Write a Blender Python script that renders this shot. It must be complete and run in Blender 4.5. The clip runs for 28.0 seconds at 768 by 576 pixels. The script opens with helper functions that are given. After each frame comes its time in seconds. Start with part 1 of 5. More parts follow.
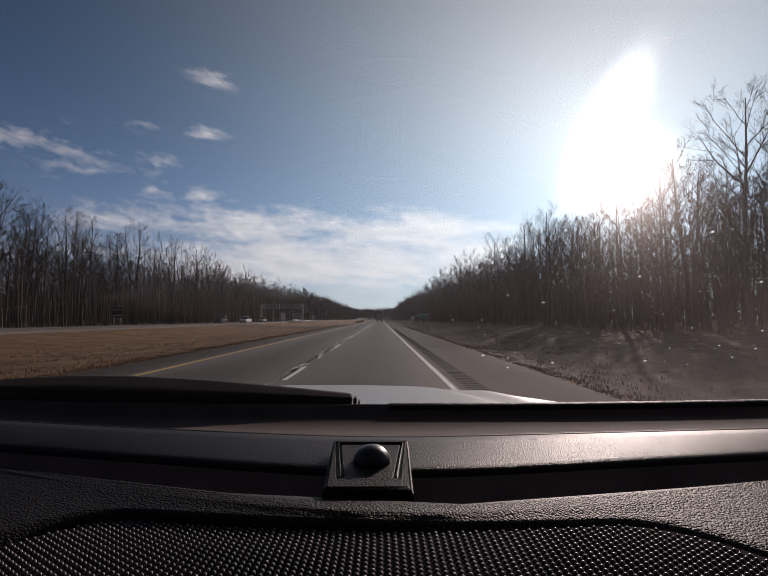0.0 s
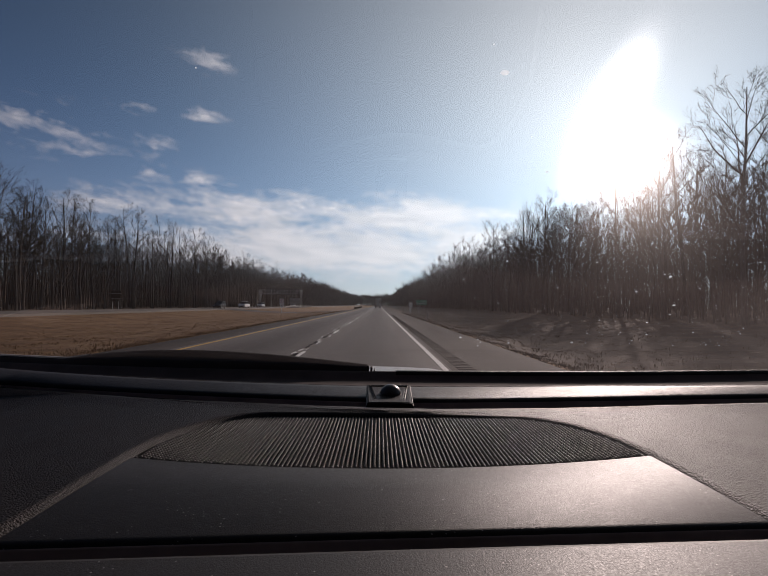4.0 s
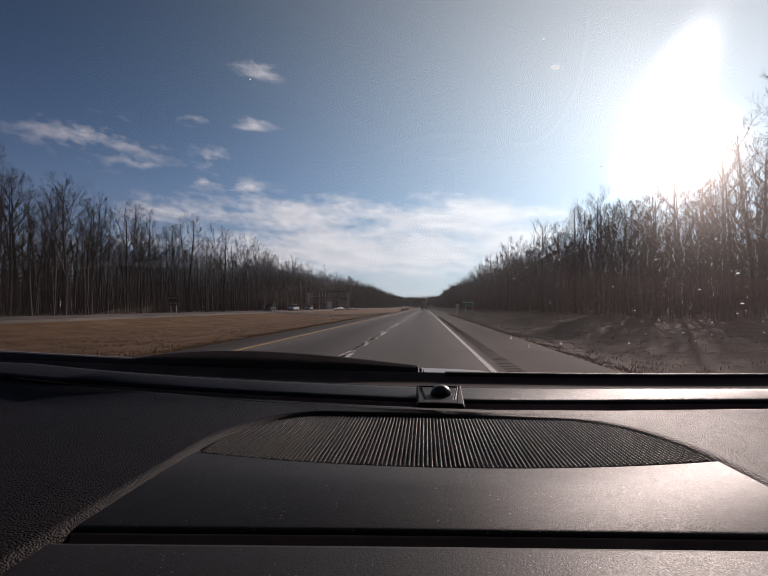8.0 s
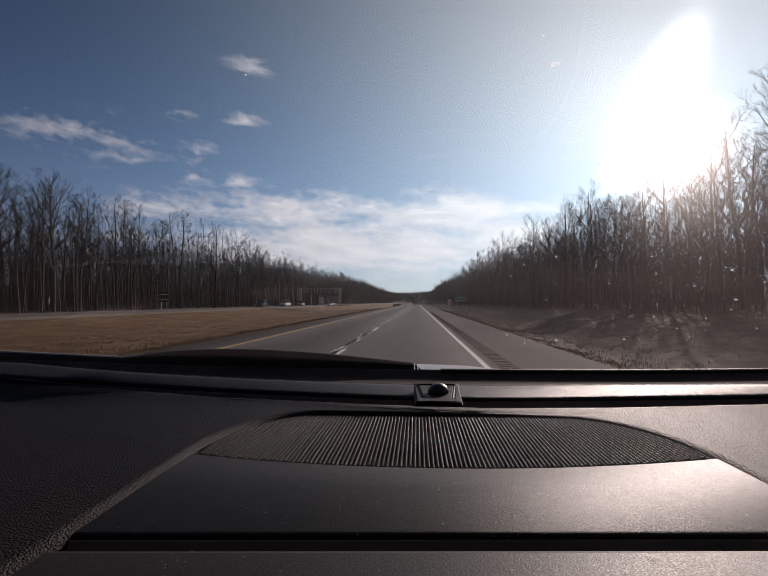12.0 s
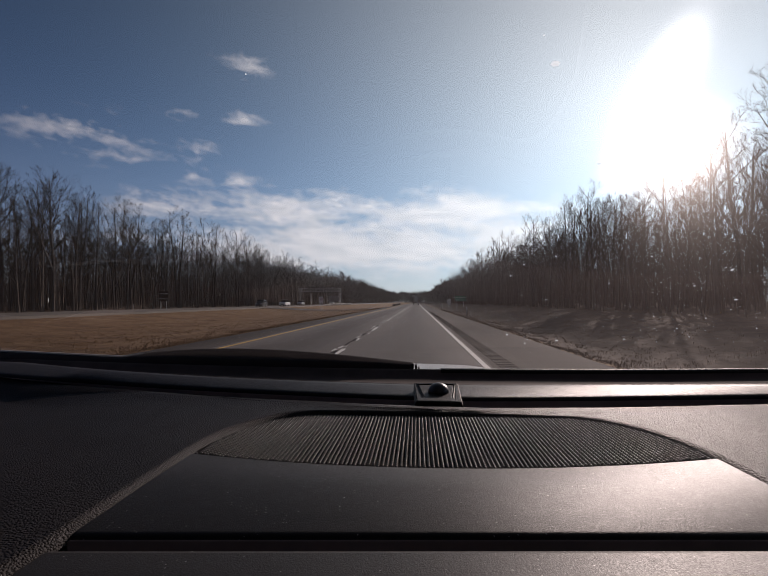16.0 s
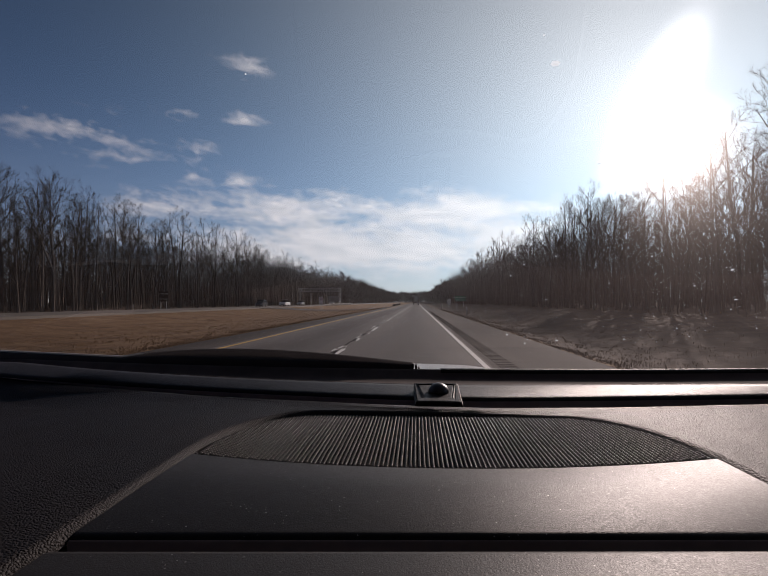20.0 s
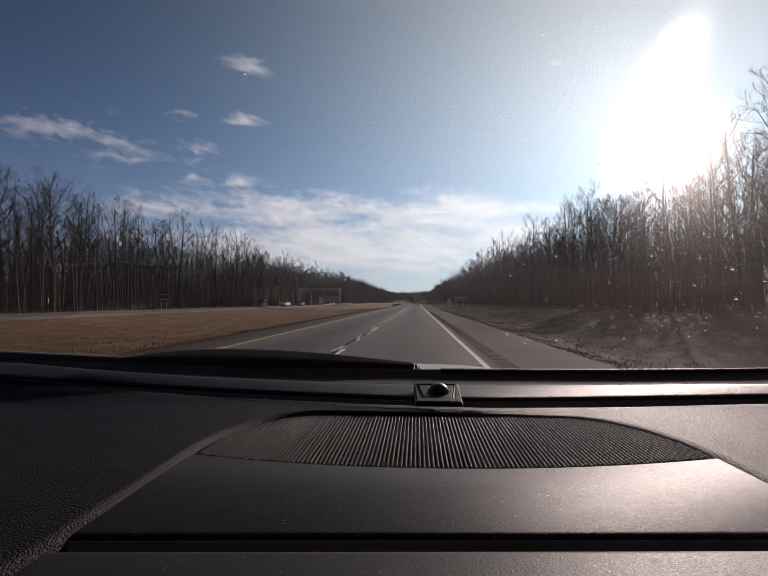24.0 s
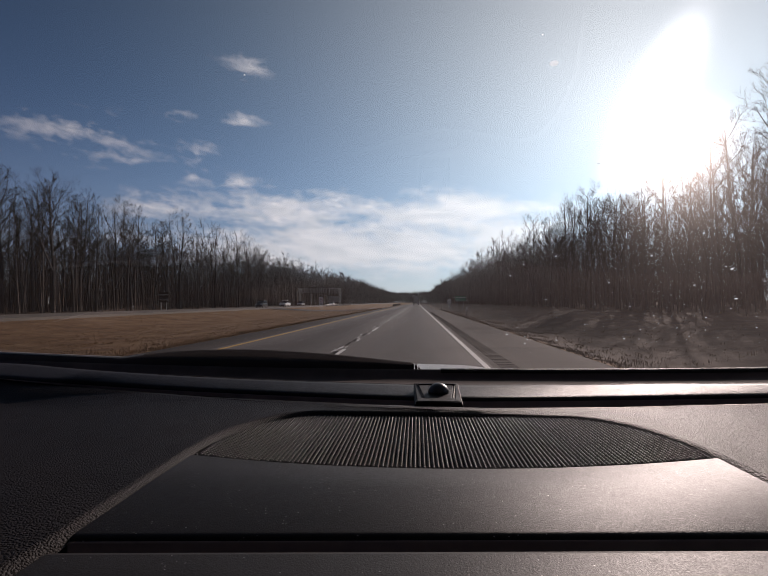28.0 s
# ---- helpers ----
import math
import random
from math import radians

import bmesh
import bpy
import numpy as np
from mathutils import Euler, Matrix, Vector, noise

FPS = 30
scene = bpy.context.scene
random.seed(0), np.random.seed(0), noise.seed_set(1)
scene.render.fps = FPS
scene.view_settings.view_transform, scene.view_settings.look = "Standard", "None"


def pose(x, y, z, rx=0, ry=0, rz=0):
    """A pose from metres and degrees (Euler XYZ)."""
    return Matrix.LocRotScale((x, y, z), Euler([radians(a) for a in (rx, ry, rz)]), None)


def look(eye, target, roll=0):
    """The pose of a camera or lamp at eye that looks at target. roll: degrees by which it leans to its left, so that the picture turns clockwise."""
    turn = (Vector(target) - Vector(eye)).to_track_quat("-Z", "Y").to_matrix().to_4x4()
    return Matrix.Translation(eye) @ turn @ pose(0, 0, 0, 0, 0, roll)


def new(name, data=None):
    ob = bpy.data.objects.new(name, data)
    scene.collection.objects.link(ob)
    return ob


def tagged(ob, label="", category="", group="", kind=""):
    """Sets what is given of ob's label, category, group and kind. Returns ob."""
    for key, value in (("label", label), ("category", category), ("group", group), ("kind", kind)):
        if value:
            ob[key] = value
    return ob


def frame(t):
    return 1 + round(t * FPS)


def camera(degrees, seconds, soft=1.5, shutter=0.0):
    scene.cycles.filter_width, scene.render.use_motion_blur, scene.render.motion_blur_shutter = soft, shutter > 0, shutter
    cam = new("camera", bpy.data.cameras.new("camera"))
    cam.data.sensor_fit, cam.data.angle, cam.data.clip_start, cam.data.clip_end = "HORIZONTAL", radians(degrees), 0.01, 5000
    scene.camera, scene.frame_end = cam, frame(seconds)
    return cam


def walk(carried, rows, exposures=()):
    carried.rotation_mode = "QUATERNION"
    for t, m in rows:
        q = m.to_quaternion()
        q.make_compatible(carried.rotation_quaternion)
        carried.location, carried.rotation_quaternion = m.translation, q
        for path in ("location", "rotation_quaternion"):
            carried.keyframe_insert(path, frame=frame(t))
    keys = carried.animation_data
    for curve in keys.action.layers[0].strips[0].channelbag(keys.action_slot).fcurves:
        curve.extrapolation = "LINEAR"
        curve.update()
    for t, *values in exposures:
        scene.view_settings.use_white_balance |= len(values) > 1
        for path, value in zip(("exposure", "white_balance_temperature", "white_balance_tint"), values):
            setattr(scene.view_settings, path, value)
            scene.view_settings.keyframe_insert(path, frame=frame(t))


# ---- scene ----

# The car stands in the right-hand lane of a divided highway. x right, y along the road, z up; the road is z = 0.
cam = camera(77.32, 28.0, soft=0.75)
walk(cam, [
    (0, pose(0.0222, 0.1802, 1.3908, 93.68, -0.05, -0.44)),
    (0.5, pose(0.0118, 0.1841, 1.3906, 90.21, 1.26, 1.78)),
    (1, pose(0.0135, 0.0351, 1.4167, 98.63, 9.08, 5.03)),
    (1.5, pose(0.0076, -0.0236, 1.4535, 96.04, 1.46, 5.43)),
    (2, pose(0.0141, -0.0576, 1.4974, 94.74, -0.62, 4.54)),
    (2.5, pose(0.0168, -0.0220, 1.4354, 93.85, 0.25, 2.59)),
    (3, pose(0.0085, -0.0015, 1.3997, 92.64, -1.03, 1.47)),
    (3.5, pose(0.0077, -0.0002, 1.3990, 92.08, -0.62, -0.34)),
    (5.5, pose(0.0038, 0.0009, 1.3978, 92.00, -0.58, -0.94)),
    (7, pose(0.0011, 0.0011, 1.3983, 91.85, -0.44, -1.39)),
    (7.5, pose(0.0042, -0.0001, 1.3984, 91.89, -0.15, 3.25)),
    (8, pose(0.0050, -0.0026, 1.3977, 92.24, -0.14, 4.88)),
    (9, pose(0.0025, -0.0023, 1.3997, 92.17, -0.15, 4.38)),
    (9.5, pose(0.0017, -0.0006, 1.3996, 92.24, 0.30, 3.97)),
    (10, pose(0.0010, -0.0004, 1.3998, 91.80, 0.20, 4.00)),
    (17, pose(0.0000, 0.0000, 1.4000, 91.66, 0.05, 3.88)),
    (28, pose(0.0004, 0.0002, 1.4000, 91.70, 0.25, 3.90)),
], exposures=[(0, -0.07, 6830, 20.0), (3.5, -0.05, 6830, 20.0), (8, 0.0, 6830, 20.0), (28, 0.0, 6830, 20.0)])

SUN_AZ, SUN_EL = 25.6, 19.6      # degrees right of the road's direction, above the horizon

# ---- world, sun ----
SUN_DIR = Vector((math.sin(radians(SUN_AZ)) * math.cos(radians(SUN_EL)), math.cos(radians(SUN_AZ)) * math.cos(radians(SUN_EL)), math.sin(radians(SUN_EL))))


class Nodes:
    """Short hand for node trees."""

    def __init__(self, tree):
        self.t = tree
        self.t.nodes.clear()

    def n(self, kind, props=None, **ins):
        nd = self.t.nodes.new(kind)
        props = props or {}
        if "operation" in props:
            nd.operation = props["operation"]
        if "use_clamp" in props:
            nd.use_clamp = props["use_clamp"]
        if "feature" in props:
            nd.feature = props["feature"]
        for k, v in ins.items():
            key = int(k[1:]) if k[0] == "i" and k[1:].isdigit() else k.replace("_", " ")
            self.put(nd.inputs[key], v)
        return nd

    def put(self, sock, v):
        if isinstance(v, bpy.types.NodeSocket):
            self.t.links.new(v, sock)
        elif isinstance(v, bpy.types.Node):
            self.t.links.new(v.outputs[0], sock)
        else:
            sock.default_value = v

    def math(self, op, a, b=0.0, c=0.0, clamp=False):
        return self.n("ShaderNodeMath", {"operation": op, "use_clamp": clamp}, i0=a, i1=b, i2=c).outputs[0]

    def vec(self, op, a, b=(0, 0, 0)):
        nd = self.n("ShaderNodeVectorMath", {"operation": op}, i0=a, i1=b)
        return nd.outputs[1] if op in ("DOT_PRODUCT", "LENGTH") else nd.outputs[0]

    def mix(self, fac, a, b, blend="MIX"):
        nd = self.t.nodes.new("ShaderNodeMix")
        nd.data_type, nd.blend_type = "RGBA", blend
        self.put(nd.inputs[0], fac), self.put(nd.inputs[6], a), self.put(nd.inputs[7], b)
        return nd.outputs[2]

    def ramp(self, fac, stops):
        nd = self.n("ShaderNodeValToRGB", None, i0=fac)
        el = nd.color_ramp.elements
        while len(el) < len(stops):
            el.new(0.5)
        for e, (p, c) in zip(el, stops):
            e.position = p
            e.color = (*c, 1) if isinstance(c, tuple) else (c, c, c, 1)
        return nd.outputs[0]

    def noise(self, co, scale, detail=3.0, rough=0.55, kind="Fac"):
        return self.n("ShaderNodeTexNoise", None, Vector=co, Scale=scale, Detail=detail, Roughness=rough).outputs[kind]


def make_world():
    w = bpy.data.worlds.new("sky")
    scene.world = w
    w.use_nodes = True
    k = Nodes(w.node_tree)
    d = k.n("ShaderNodeTexCoord").outputs["Generated"]
    nd = k.n("ShaderNodeTexSky")
    nd.sky_type, nd.sun_disc, nd.sun_elevation, nd.sun_rotation = "NISHITA", False, radians(SUN_EL), radians(SUN_AZ)
    nd.air_density, nd.dust_density, nd.ozone_density = 0.9, 0.5, 2.5
    sky = nd.outputs[0]
    sky = k.mix(1.0, sky, (SKY * 0.285, SKY * 1.0, SKY * 1.80, 1), "MULTIPLY")
    xyz = k.n("ShaderNodeSeparateXYZ", None, i0=d)
    az = k.math("MULTIPLY", k.math("ARCTAN2", xyz.outputs[0], xyz.outputs[1]), 57.3)
    el = k.math("MULTIPLY", k.math("ARCSINE", xyz.outputs[2]), 57.3)
    ang = k.n("ShaderNodeCombineXYZ", None, i0=az, i1=el).outputs[0]
    # the clear sky pales towards the horizon
    fade = k.math("EXPONENT", k.math("MULTIPLY", k.math("SUBTRACT", k.math("MINIMUM", k.math("MAXIMUM", el, 12.0), 42.0), 25.0), -0.031))
    sky = k.mix(1.0, sky, k.n("ShaderNodeCombineXYZ", None, i0=fade, i1=fade, i2=fade).outputs[0], "MULTIPLY")
    # cloud banks and puffs: azimuth, elevation, half widths, density
    total = None
    for a, e, sa, se, amp in CLOUDS:
        v = k.vec("MULTIPLY", k.vec("SUBTRACT", ang, (a, e, 0)), (1 / sa, 1 / se, 0))
        q = k.vec("LENGTH", v)
        g = k.math("MULTIPLY", k.math("SUBTRACT", 1.0, k.math("MULTIPLY", q, 0.55), clamp=True), amp)
        total = g if total is None else k.math("MAXIMUM", total, g)
    drift = k.n("ShaderNodeCombineXYZ", None, i0=az, i1=k.math("ADD", el, k.math("MULTIPLY", az, 0.07))).outputs[0]
    stretched = k.vec("MULTIPLY", drift, (0.10, 0.36, 0.0))
    n1 = k.noise(stretched, 1.3, 4.5, 0.5)
    n2 = k.noise(k.vec("ADD", k.vec("MULTIPLY", drift, (0.2, 0.32, 0.0)), (7.3, 2.1, 0)), 4.6, 6.0, 0.6)
    rag = k.math("ADD", k.math("MULTIPLY", k.math("SUBTRACT", n1, 0.5), 1.7), k.math("MULTIPLY", k.math("SUBTRACT", n2, 0.5), 0.75))
    cover = k.math("MULTIPLY", k.math("SUBTRACT", k.math("ADD", total, rag), 0.35), 1.9, clamp=True)
    cover = k.math("MULTIPLY", cover, k.math("MULTIPLY", total, 1.6, clamp=True))
    shade = k.ramp(k.noise(k.vec("ADD", stretched, (1.0, 0.35, 0)), 2.4, 5.0), [(0.32, (0.56, 0.60, 0.66)), (0.60, (0.90, 0.91, 0.94))])
    sunward = k.math("MULTIPLY", k.math("ARCCOSINE", k.math("MINIMUM", k.vec("DOT_PRODUCT", d, tuple(SUN_DIR)), 1.0)), 57.3)
    bright = k.math("ADD", 0.60, k.math("MULTIPLY", k.math("EXPONENT", k.math("MULTIPLY", sunward, -1 / 25.0)), 0.60))
    cloud = k.mix(1.0, shade, k.n("ShaderNodeCombineXYZ", None, i0=k.math("MULTIPLY", bright, CLOUD), i1=k.math("MULTIPLY", bright, CLOUD * 0.955), i2=k.math("MULTIPLY", bright, CLOUD * 0.945)).outputs[0], "MULTIPLY")
    col = k.mix(k.math("MULTIPLY", cover, 0.86), sky, cloud)
    low = k.math("EXPONENT", k.math("MULTIPLY", k.math("MAXIMUM", el, 0.0), -1 / 6.0))
    col = k.mix(k.math("MULTIPLY", low, 0.85), col, (0.58, 0.585, 0.60, 1))
    # haze lit up round the sun
    dot = k.vec("DOT_PRODUCT", d, tuple(SUN_DIR))
    th = k.math("MULTIPLY", k.math("ARCCOSINE", k.math("MINIMUM", dot, 1.0)), 57.3)
    wide = k.math("MULTIPLY", k.math("EXPONENT", k.math("MULTIPLY", th, -1 / 20.0)), GLOW_WIDE)
    near = k.math("MULTIPLY", k.math("EXPONENT", k.math("MULTIPLY", th, -1 / 14.0)), GLOW_NEAR)
    # core stretched and tilted: the sun's glare streak painted into the sky
    side = SUN_DIR.cross(Vector((0, 0, 1))).normalized()
    rise = side.cross(SUN_DIR)
    tilt = radians(27)
    a_along = k.math("MULTIPLY", k.vec("DOT_PRODUCT", d, tuple(rise * math.cos(tilt) + side * math.sin(tilt))), 57.3 / 4.6)
    a_across = k.math("MULTIPLY", k.vec("DOT_PRODUCT", d, tuple(side * math.cos(tilt) - rise * math.sin(tilt))), 57.3 / 1.55)
    q2 = k.math("ADD", k.math("MULTIPLY", a_along, a_along), k.math("MULTIPLY", a_across, a_across))
    front = k.math("GREATER_THAN", dot, 0.0)
    core = k.math("MULTIPLY", k.math("MULTIPLY", k.math("EXPONENT", k.math("MULTIPLY", q2, -1.0)), GLOW_CORE), front)
    up = k.math("MULTIPLY", k.math("ADD", xyz.outputs[2], 0.02), 20.0, clamp=True)
    near, core, wide = k.math("MULTIPLY", near, up), k.math("MULTIPLY", core, up), k.math("MULTIPLY", wide, k.math("MULTIPLY", up, fade))
    far = k.n("ShaderNodeCombineXYZ", None, i0=k.math("MULTIPLY", wide, 0.38), i1=k.math("MULTIPLY", wide, 0.80), i2=k.math("MULTIPLY", wide, 1.0)).outputs[0]
    col = k.mix(1.0, col, far, "ADD")
    spread = k.math("MULTIPLY", th, 1 / 28.0)
    pale = k.math("MULTIPLY", k.math("EXPONENT", k.math("MULTIPLY", k.math("MULTIPLY", spread, spread), -1.0)), 0.35)
    col = k.mix(k.math("MULTIPLY", pale, up), col, (0.55, 0.65, 0.69, 1))
    veil = k.n("ShaderNodeCombineXYZ", None, i0=k.math("ADD", near, core), i1=k.math("ADD", k.math("MULTIPLY", near, 0.77), core), i2=k.math("ADD", k.math("MULTIPLY", near, 0.57), core)).outputs[0]
    col = k.mix(1.0, col, veil, "ADD")
    bg = k.n("ShaderNodeBackground", None, Color=col, Strength=1.0)
    k.n("ShaderNodeOutputWorld", None, Surface=bg)


SKY, CLOUD, GLOW_WIDE, GLOW_NEAR, GLOW_CORE = 0.0168, 1.12, 0.82, 0.76, 6.0
CLOUDS = [
    (-14, 10.6, 12, 2.4, 1.0), (3, 10.2, 13, 2.6, 1.12), (-6, 6.2, 26, 3.0, 1.15), (-27, 10.6, 7, 1.7, 0.85), (9, 7.4, 10, 3.0, 1.0),
    (-20.4, 20.3, 2.4, 1.2, 0.66), (-19.6, 26.0, 3.0, 1.7, 0.58), (-21.0, 13.6, 2.6, 1.0, 0.74), (-25.4, 16.4, 3.4, 1.3, 0.55), (-25.6, 13.8, 2.8, 1.2, 0.60),
    (-36.5, 17.0, 7.0, 1.8, 0.60), (-32.5, 14.9, 6.0, 1.5, 0.57), (-27.0, 20.2, 2.6, 1.0, 0.50),
]
make_world()
sun = new("sun", bpy.data.lights.new("sun", "SUN"))
sun.data.energy, sun.data.angle, sun.data.color = 3.6, radians(0.55), (1.0, 0.89, 0.82)
sun.matrix_world = look((0, 0, 60), Vector((0, 0, 60)) - SUN_DIR)


# ---- materials ----
def mat(name, build):
    m = bpy.data.materials.new(name)
    m.use_nodes = True
    k = Nodes(m.node_tree)
    p = k.n("ShaderNodeBsdfPrincipled")
    out = k.n("ShaderNodeOutputMaterial", None, Surface=p)
    build(k, p, out)
    return m


def obj_co(k):
    return k.n("ShaderNodeTexCoord").outputs["Object"]


def bump(k, p, height, strength, dist):
    b = k.n("ShaderNodeBump", None, Height=height, Strength=strength, Distance=dist)
    k.put(p.inputs["Normal"], b)


def plain(name, color, rough=0.5, metal=0.0, spec=0.5, vary=0.25, scale=8.0, relief=0.0, relief_scale=60.0, dust=0.0, sparkle=0.0):
    """Paint, plastic or metal with a slight mottling and optional fine relief."""
    def build(k, p, out):
        co = obj_co(k)
        n = k.noise(co, scale, 5.0, 0.6)
        dark = tuple(c * (1 - vary) for c in color)
        light = tuple(min(1, c * (1 + vary)) for c in color)
        base = k.ramp(n, [(0.3, dark), (0.7, light)])
        if dust:
            fleck = k.n("ShaderNodeTexVoronoi", {"feature": "F1"}, Vector=co, Scale=330.0).outputs["Distance"]
            sparse = k.math("GREATER_THAN", k.noise(co, 55.0, 2.0), 0.53)
            base = k.mix(k.math("MULTIPLY", k.math("LESS_THAN", fleck, 0.105), sparse), base, (dust, dust * 0.97, dust * 0.92, 1))
        k.put(p.inputs["Base Color"], base)
        k.put(p.inputs["Roughness"], k.math("ADD", rough - 0.03 - sparkle / 2, k.math("ADD", k.math("MULTIPLY", k.noise(co, scale * 3.1), 0.06), k.math("MULTIPLY", k.noise(co, 1300.0, 1.0), sparkle))))
        p.inputs["Metallic"].default_value = metal
        p.inputs["Specular IOR Level"].default_value = spec
        if relief:
            bump(k, p, k.noise(co, relief_scale, 4.0), 1.0, relief)
    return mat(name, build)


def leather(name, color, rough, cell, depth):
    """Moulded dashboard skin: a pebbled grain in two sizes with dust in it."""
    def build(k, p, out):
        co = obj_co(k)
        warp = k.vec("ADD", co, k.vec("MULTIPLY", k.noise(co, 260.0, 2.0, 0.5, "Color"), (0.0012, 0.0012, 0.0012)))
        v = k.n("ShaderNodeTexVoronoi", {"feature": "F1"}, Vector=warp, Scale=1 / cell).outputs["Distance"]
        fine = k.noise(co, 1.6 / cell, 3.0)
        h = k.math("ADD", k.math("SUBTRACT", 1.0, v), k.math("MULTIPLY", fine, 0.45))
        bump(k, p, h, 1.0, depth)
        dust = k.ramp(k.noise(co, 900.0, 2.0), [(0.70, (0, 0, 0)), (0.78, (0.10, 0.10, 0.095))])
        base = k.ramp(k.noise(co, 14.0, 4.0), [(0.3, tuple(c * 0.8 for c in color)), (0.7, tuple(c * 1.2 for c in color))])
        k.put(p.inputs["Base Color"], k.mix(0.35, base, dust, "ADD"))
        k.put(p.inputs["Roughness"], k.math("ADD", rough, k.math("MULTIPLY", k.noise(co, 30.0), 0.10)))
        p.inputs["Specular IOR Level"].default_value = 0.088
    return mat(name, build)


OIL = 0.13      # strength of the dark oil track along each lane


def asphalt(name, lo, hi, rough):
    def build(k, p, out):
        co = obj_co(k)
        grit = k.noise(co, 38.0, 4.0, 0.7)
        lanes = k.noise(k.vec("MULTIPLY", co, (1.1, 0.02, 1.0)), 1.0, 4.0, 0.6)
        patch = k.noise(k.vec("MULTIPLY", co, (0.5, 0.09, 1.0)), 1.0, 5.0, 0.6)
        f = k.math("ADD", k.math("MULTIPLY", grit, 0.35), k.math("ADD", k.math("MULTIPLY", lanes, 0.40), k.math("MULTIPLY", patch, 0.30)))
        x = k.n("ShaderNodeSeparateXYZ", None, i0=co).outputs[0]
        oil = k.math("MULTIPLY", k.math("ADD", k.math("COSINE", k.math("MULTIPLY", k.math("ADD", x, 0.35), 1.717)), 0.2), OIL)
        f = k.math("SUBTRACT", f, k.math("MULTIPLY", oil, k.math("ADD", 0.4, patch)))
        k.put(p.inputs["Base Color"], k.ramp(f, [(0.40, lo), (0.66, hi)]))
        k.put(p.inputs["Roughness"], k.math("ADD", rough, k.math("MULTIPLY", lanes, 0.18)))
        p.inputs["Specular IOR Level"].default_value = 0.08
        bump(k, p, k.noise(co, 70.0, 3.0, 0.7), 0.8, 0.004)
    return mat(name, build)


def earth(name, stops, big, rough=0.95):
    """Dry grass and leaf litter."""
    def build(k, p, out):
        co = obj_co(k)
        a = k.noise(co, big, 6.0, 0.65)
        b = k.noise(k.vec("MULTIPLY", co, (1.0, 0.35, 1.0)), big * 9, 5.0, 0.7)
        f = k.math("ADD", k.math("MULTIPLY", a, 0.55), k.math("MULTIPLY", b, 0.45))
        k.put(p.inputs["Base Color"], k.ramp(f, stops))
        p.inputs["Roughness"].default_value = rough
        p.inputs["Specular IOR Level"].default_value = 0.1
        bump(k, p, b, 1.0, 0.06)
    return mat(name, build)


def bark(name, lo, hi):
    def build(k, p, out):
        co = obj_co(k)
        rnd = k.n("ShaderNodeObjectInfo").outputs["Random"]
        n = k.noise(k.vec("MULTIPLY", co, (6.0, 6.0, 0.8)), 2.0, 5.0, 0.65)
        f = k.math("ADD", k.math("MULTIPLY", n, 0.7), k.math("MULTIPLY", rnd, 0.3))
        k.put(p.inputs["Base Color"], k.ramp(f, [(0.3, lo), (0.75, hi)]))
        p.inputs["Roughness"].default_value = 0.9
        p.inputs["Specular IOR Level"].default_value = 0.15
    return mat(name, build)


GLARE, GLARE_ROUGH, GLARE_IOR = 0.020, 0.70, 1.065


def glass_mat(name, gloss, tint=(1, 1, 1), film=0.0):
    def build(k, p, out):
        t = k.n("ShaderNodeBsdfTransparent", None, Color=(*tint, 1))
        g = k.n("ShaderNodeBsdfGlossy", None, Color=(1, 1, 1, 1), Roughness=0.02)
        f = k.n("ShaderNodeFresnel", None, IOR=1.45).outputs[0]
        m = k.n("ShaderNodeMixShader", None, i0=k.math("MULTIPLY", f, gloss), i1=t, i2=g).outputs[0]
        if film:
            co = obj_co(k)
            # dust film, thickened to the right to imitate veiling glare on the sun's side
            across = k.n("ShaderNodeMapRange", None, i0=k.n("ShaderNodeSeparateXYZ", None, i0=co).outputs[0], i1=-0.12, i2=0.30, i3=0.38, i4=2.35).outputs[0]
            amount = k.math("MULTIPLY", k.math("MULTIPLY", across, film), k.math("ADD", 0.6, k.math("MULTIPLY", k.noise(k.vec("MULTIPLY", co, (3.0, 9.0, 9.0)), 1.5, 5.0), 0.8)))
            haze = k.n("ShaderNodeBsdfTranslucent", None, Color=(0.95, 0.82, 0.77, 1))
            m = k.n("ShaderNodeMixShader", None, i0=amount, i1=m, i2=haze).outputs[0]
            # fine dust that scatters light forward, towards the eye
            glare = k.n("ShaderNodeBsdfRefraction", None, Color=(1.0, 0.97, 0.95, 1), Roughness=GLARE_ROUGH, IOR=GLARE_IOR)
            m = k.n("ShaderNodeMixShader", None, i0=GLARE, i1=m, i2=glare).outputs[0]
        k.put(out.inputs[0], m)
    return mat(name, build)


M_SKIN = leather("dash_skin", (0.0125, 0.0096, 0.0086), 0.50, 0.0010, 0.00052)
M_STRIP = leather("dash_strip_skin", (0.016, 0.0124, 0.0112), 0.45, 0.0009, 0.00024)
M_PANEL = plain("dash_panel", (0.0120, 0.0097, 0.0080), 0.55, spec=0.155, vary=0.15, scale=40, relief=0.00016, relief_scale=1500, dust=0.20, sparkle=0.34)
M_GRILLE = plain("speaker_mesh", (0.055, 0.046, 0.043), 0.44, spec=0.40, vary=0.15, scale=60)
# backing of the speaker mesh; also darkens the gulley's far slope
M_HOLE_SLOPE = plain("mesh_backing_dark_slope", (0.009, 0.008, 0.0075), 0.95, spec=0.03, vary=0.2, scale=60)
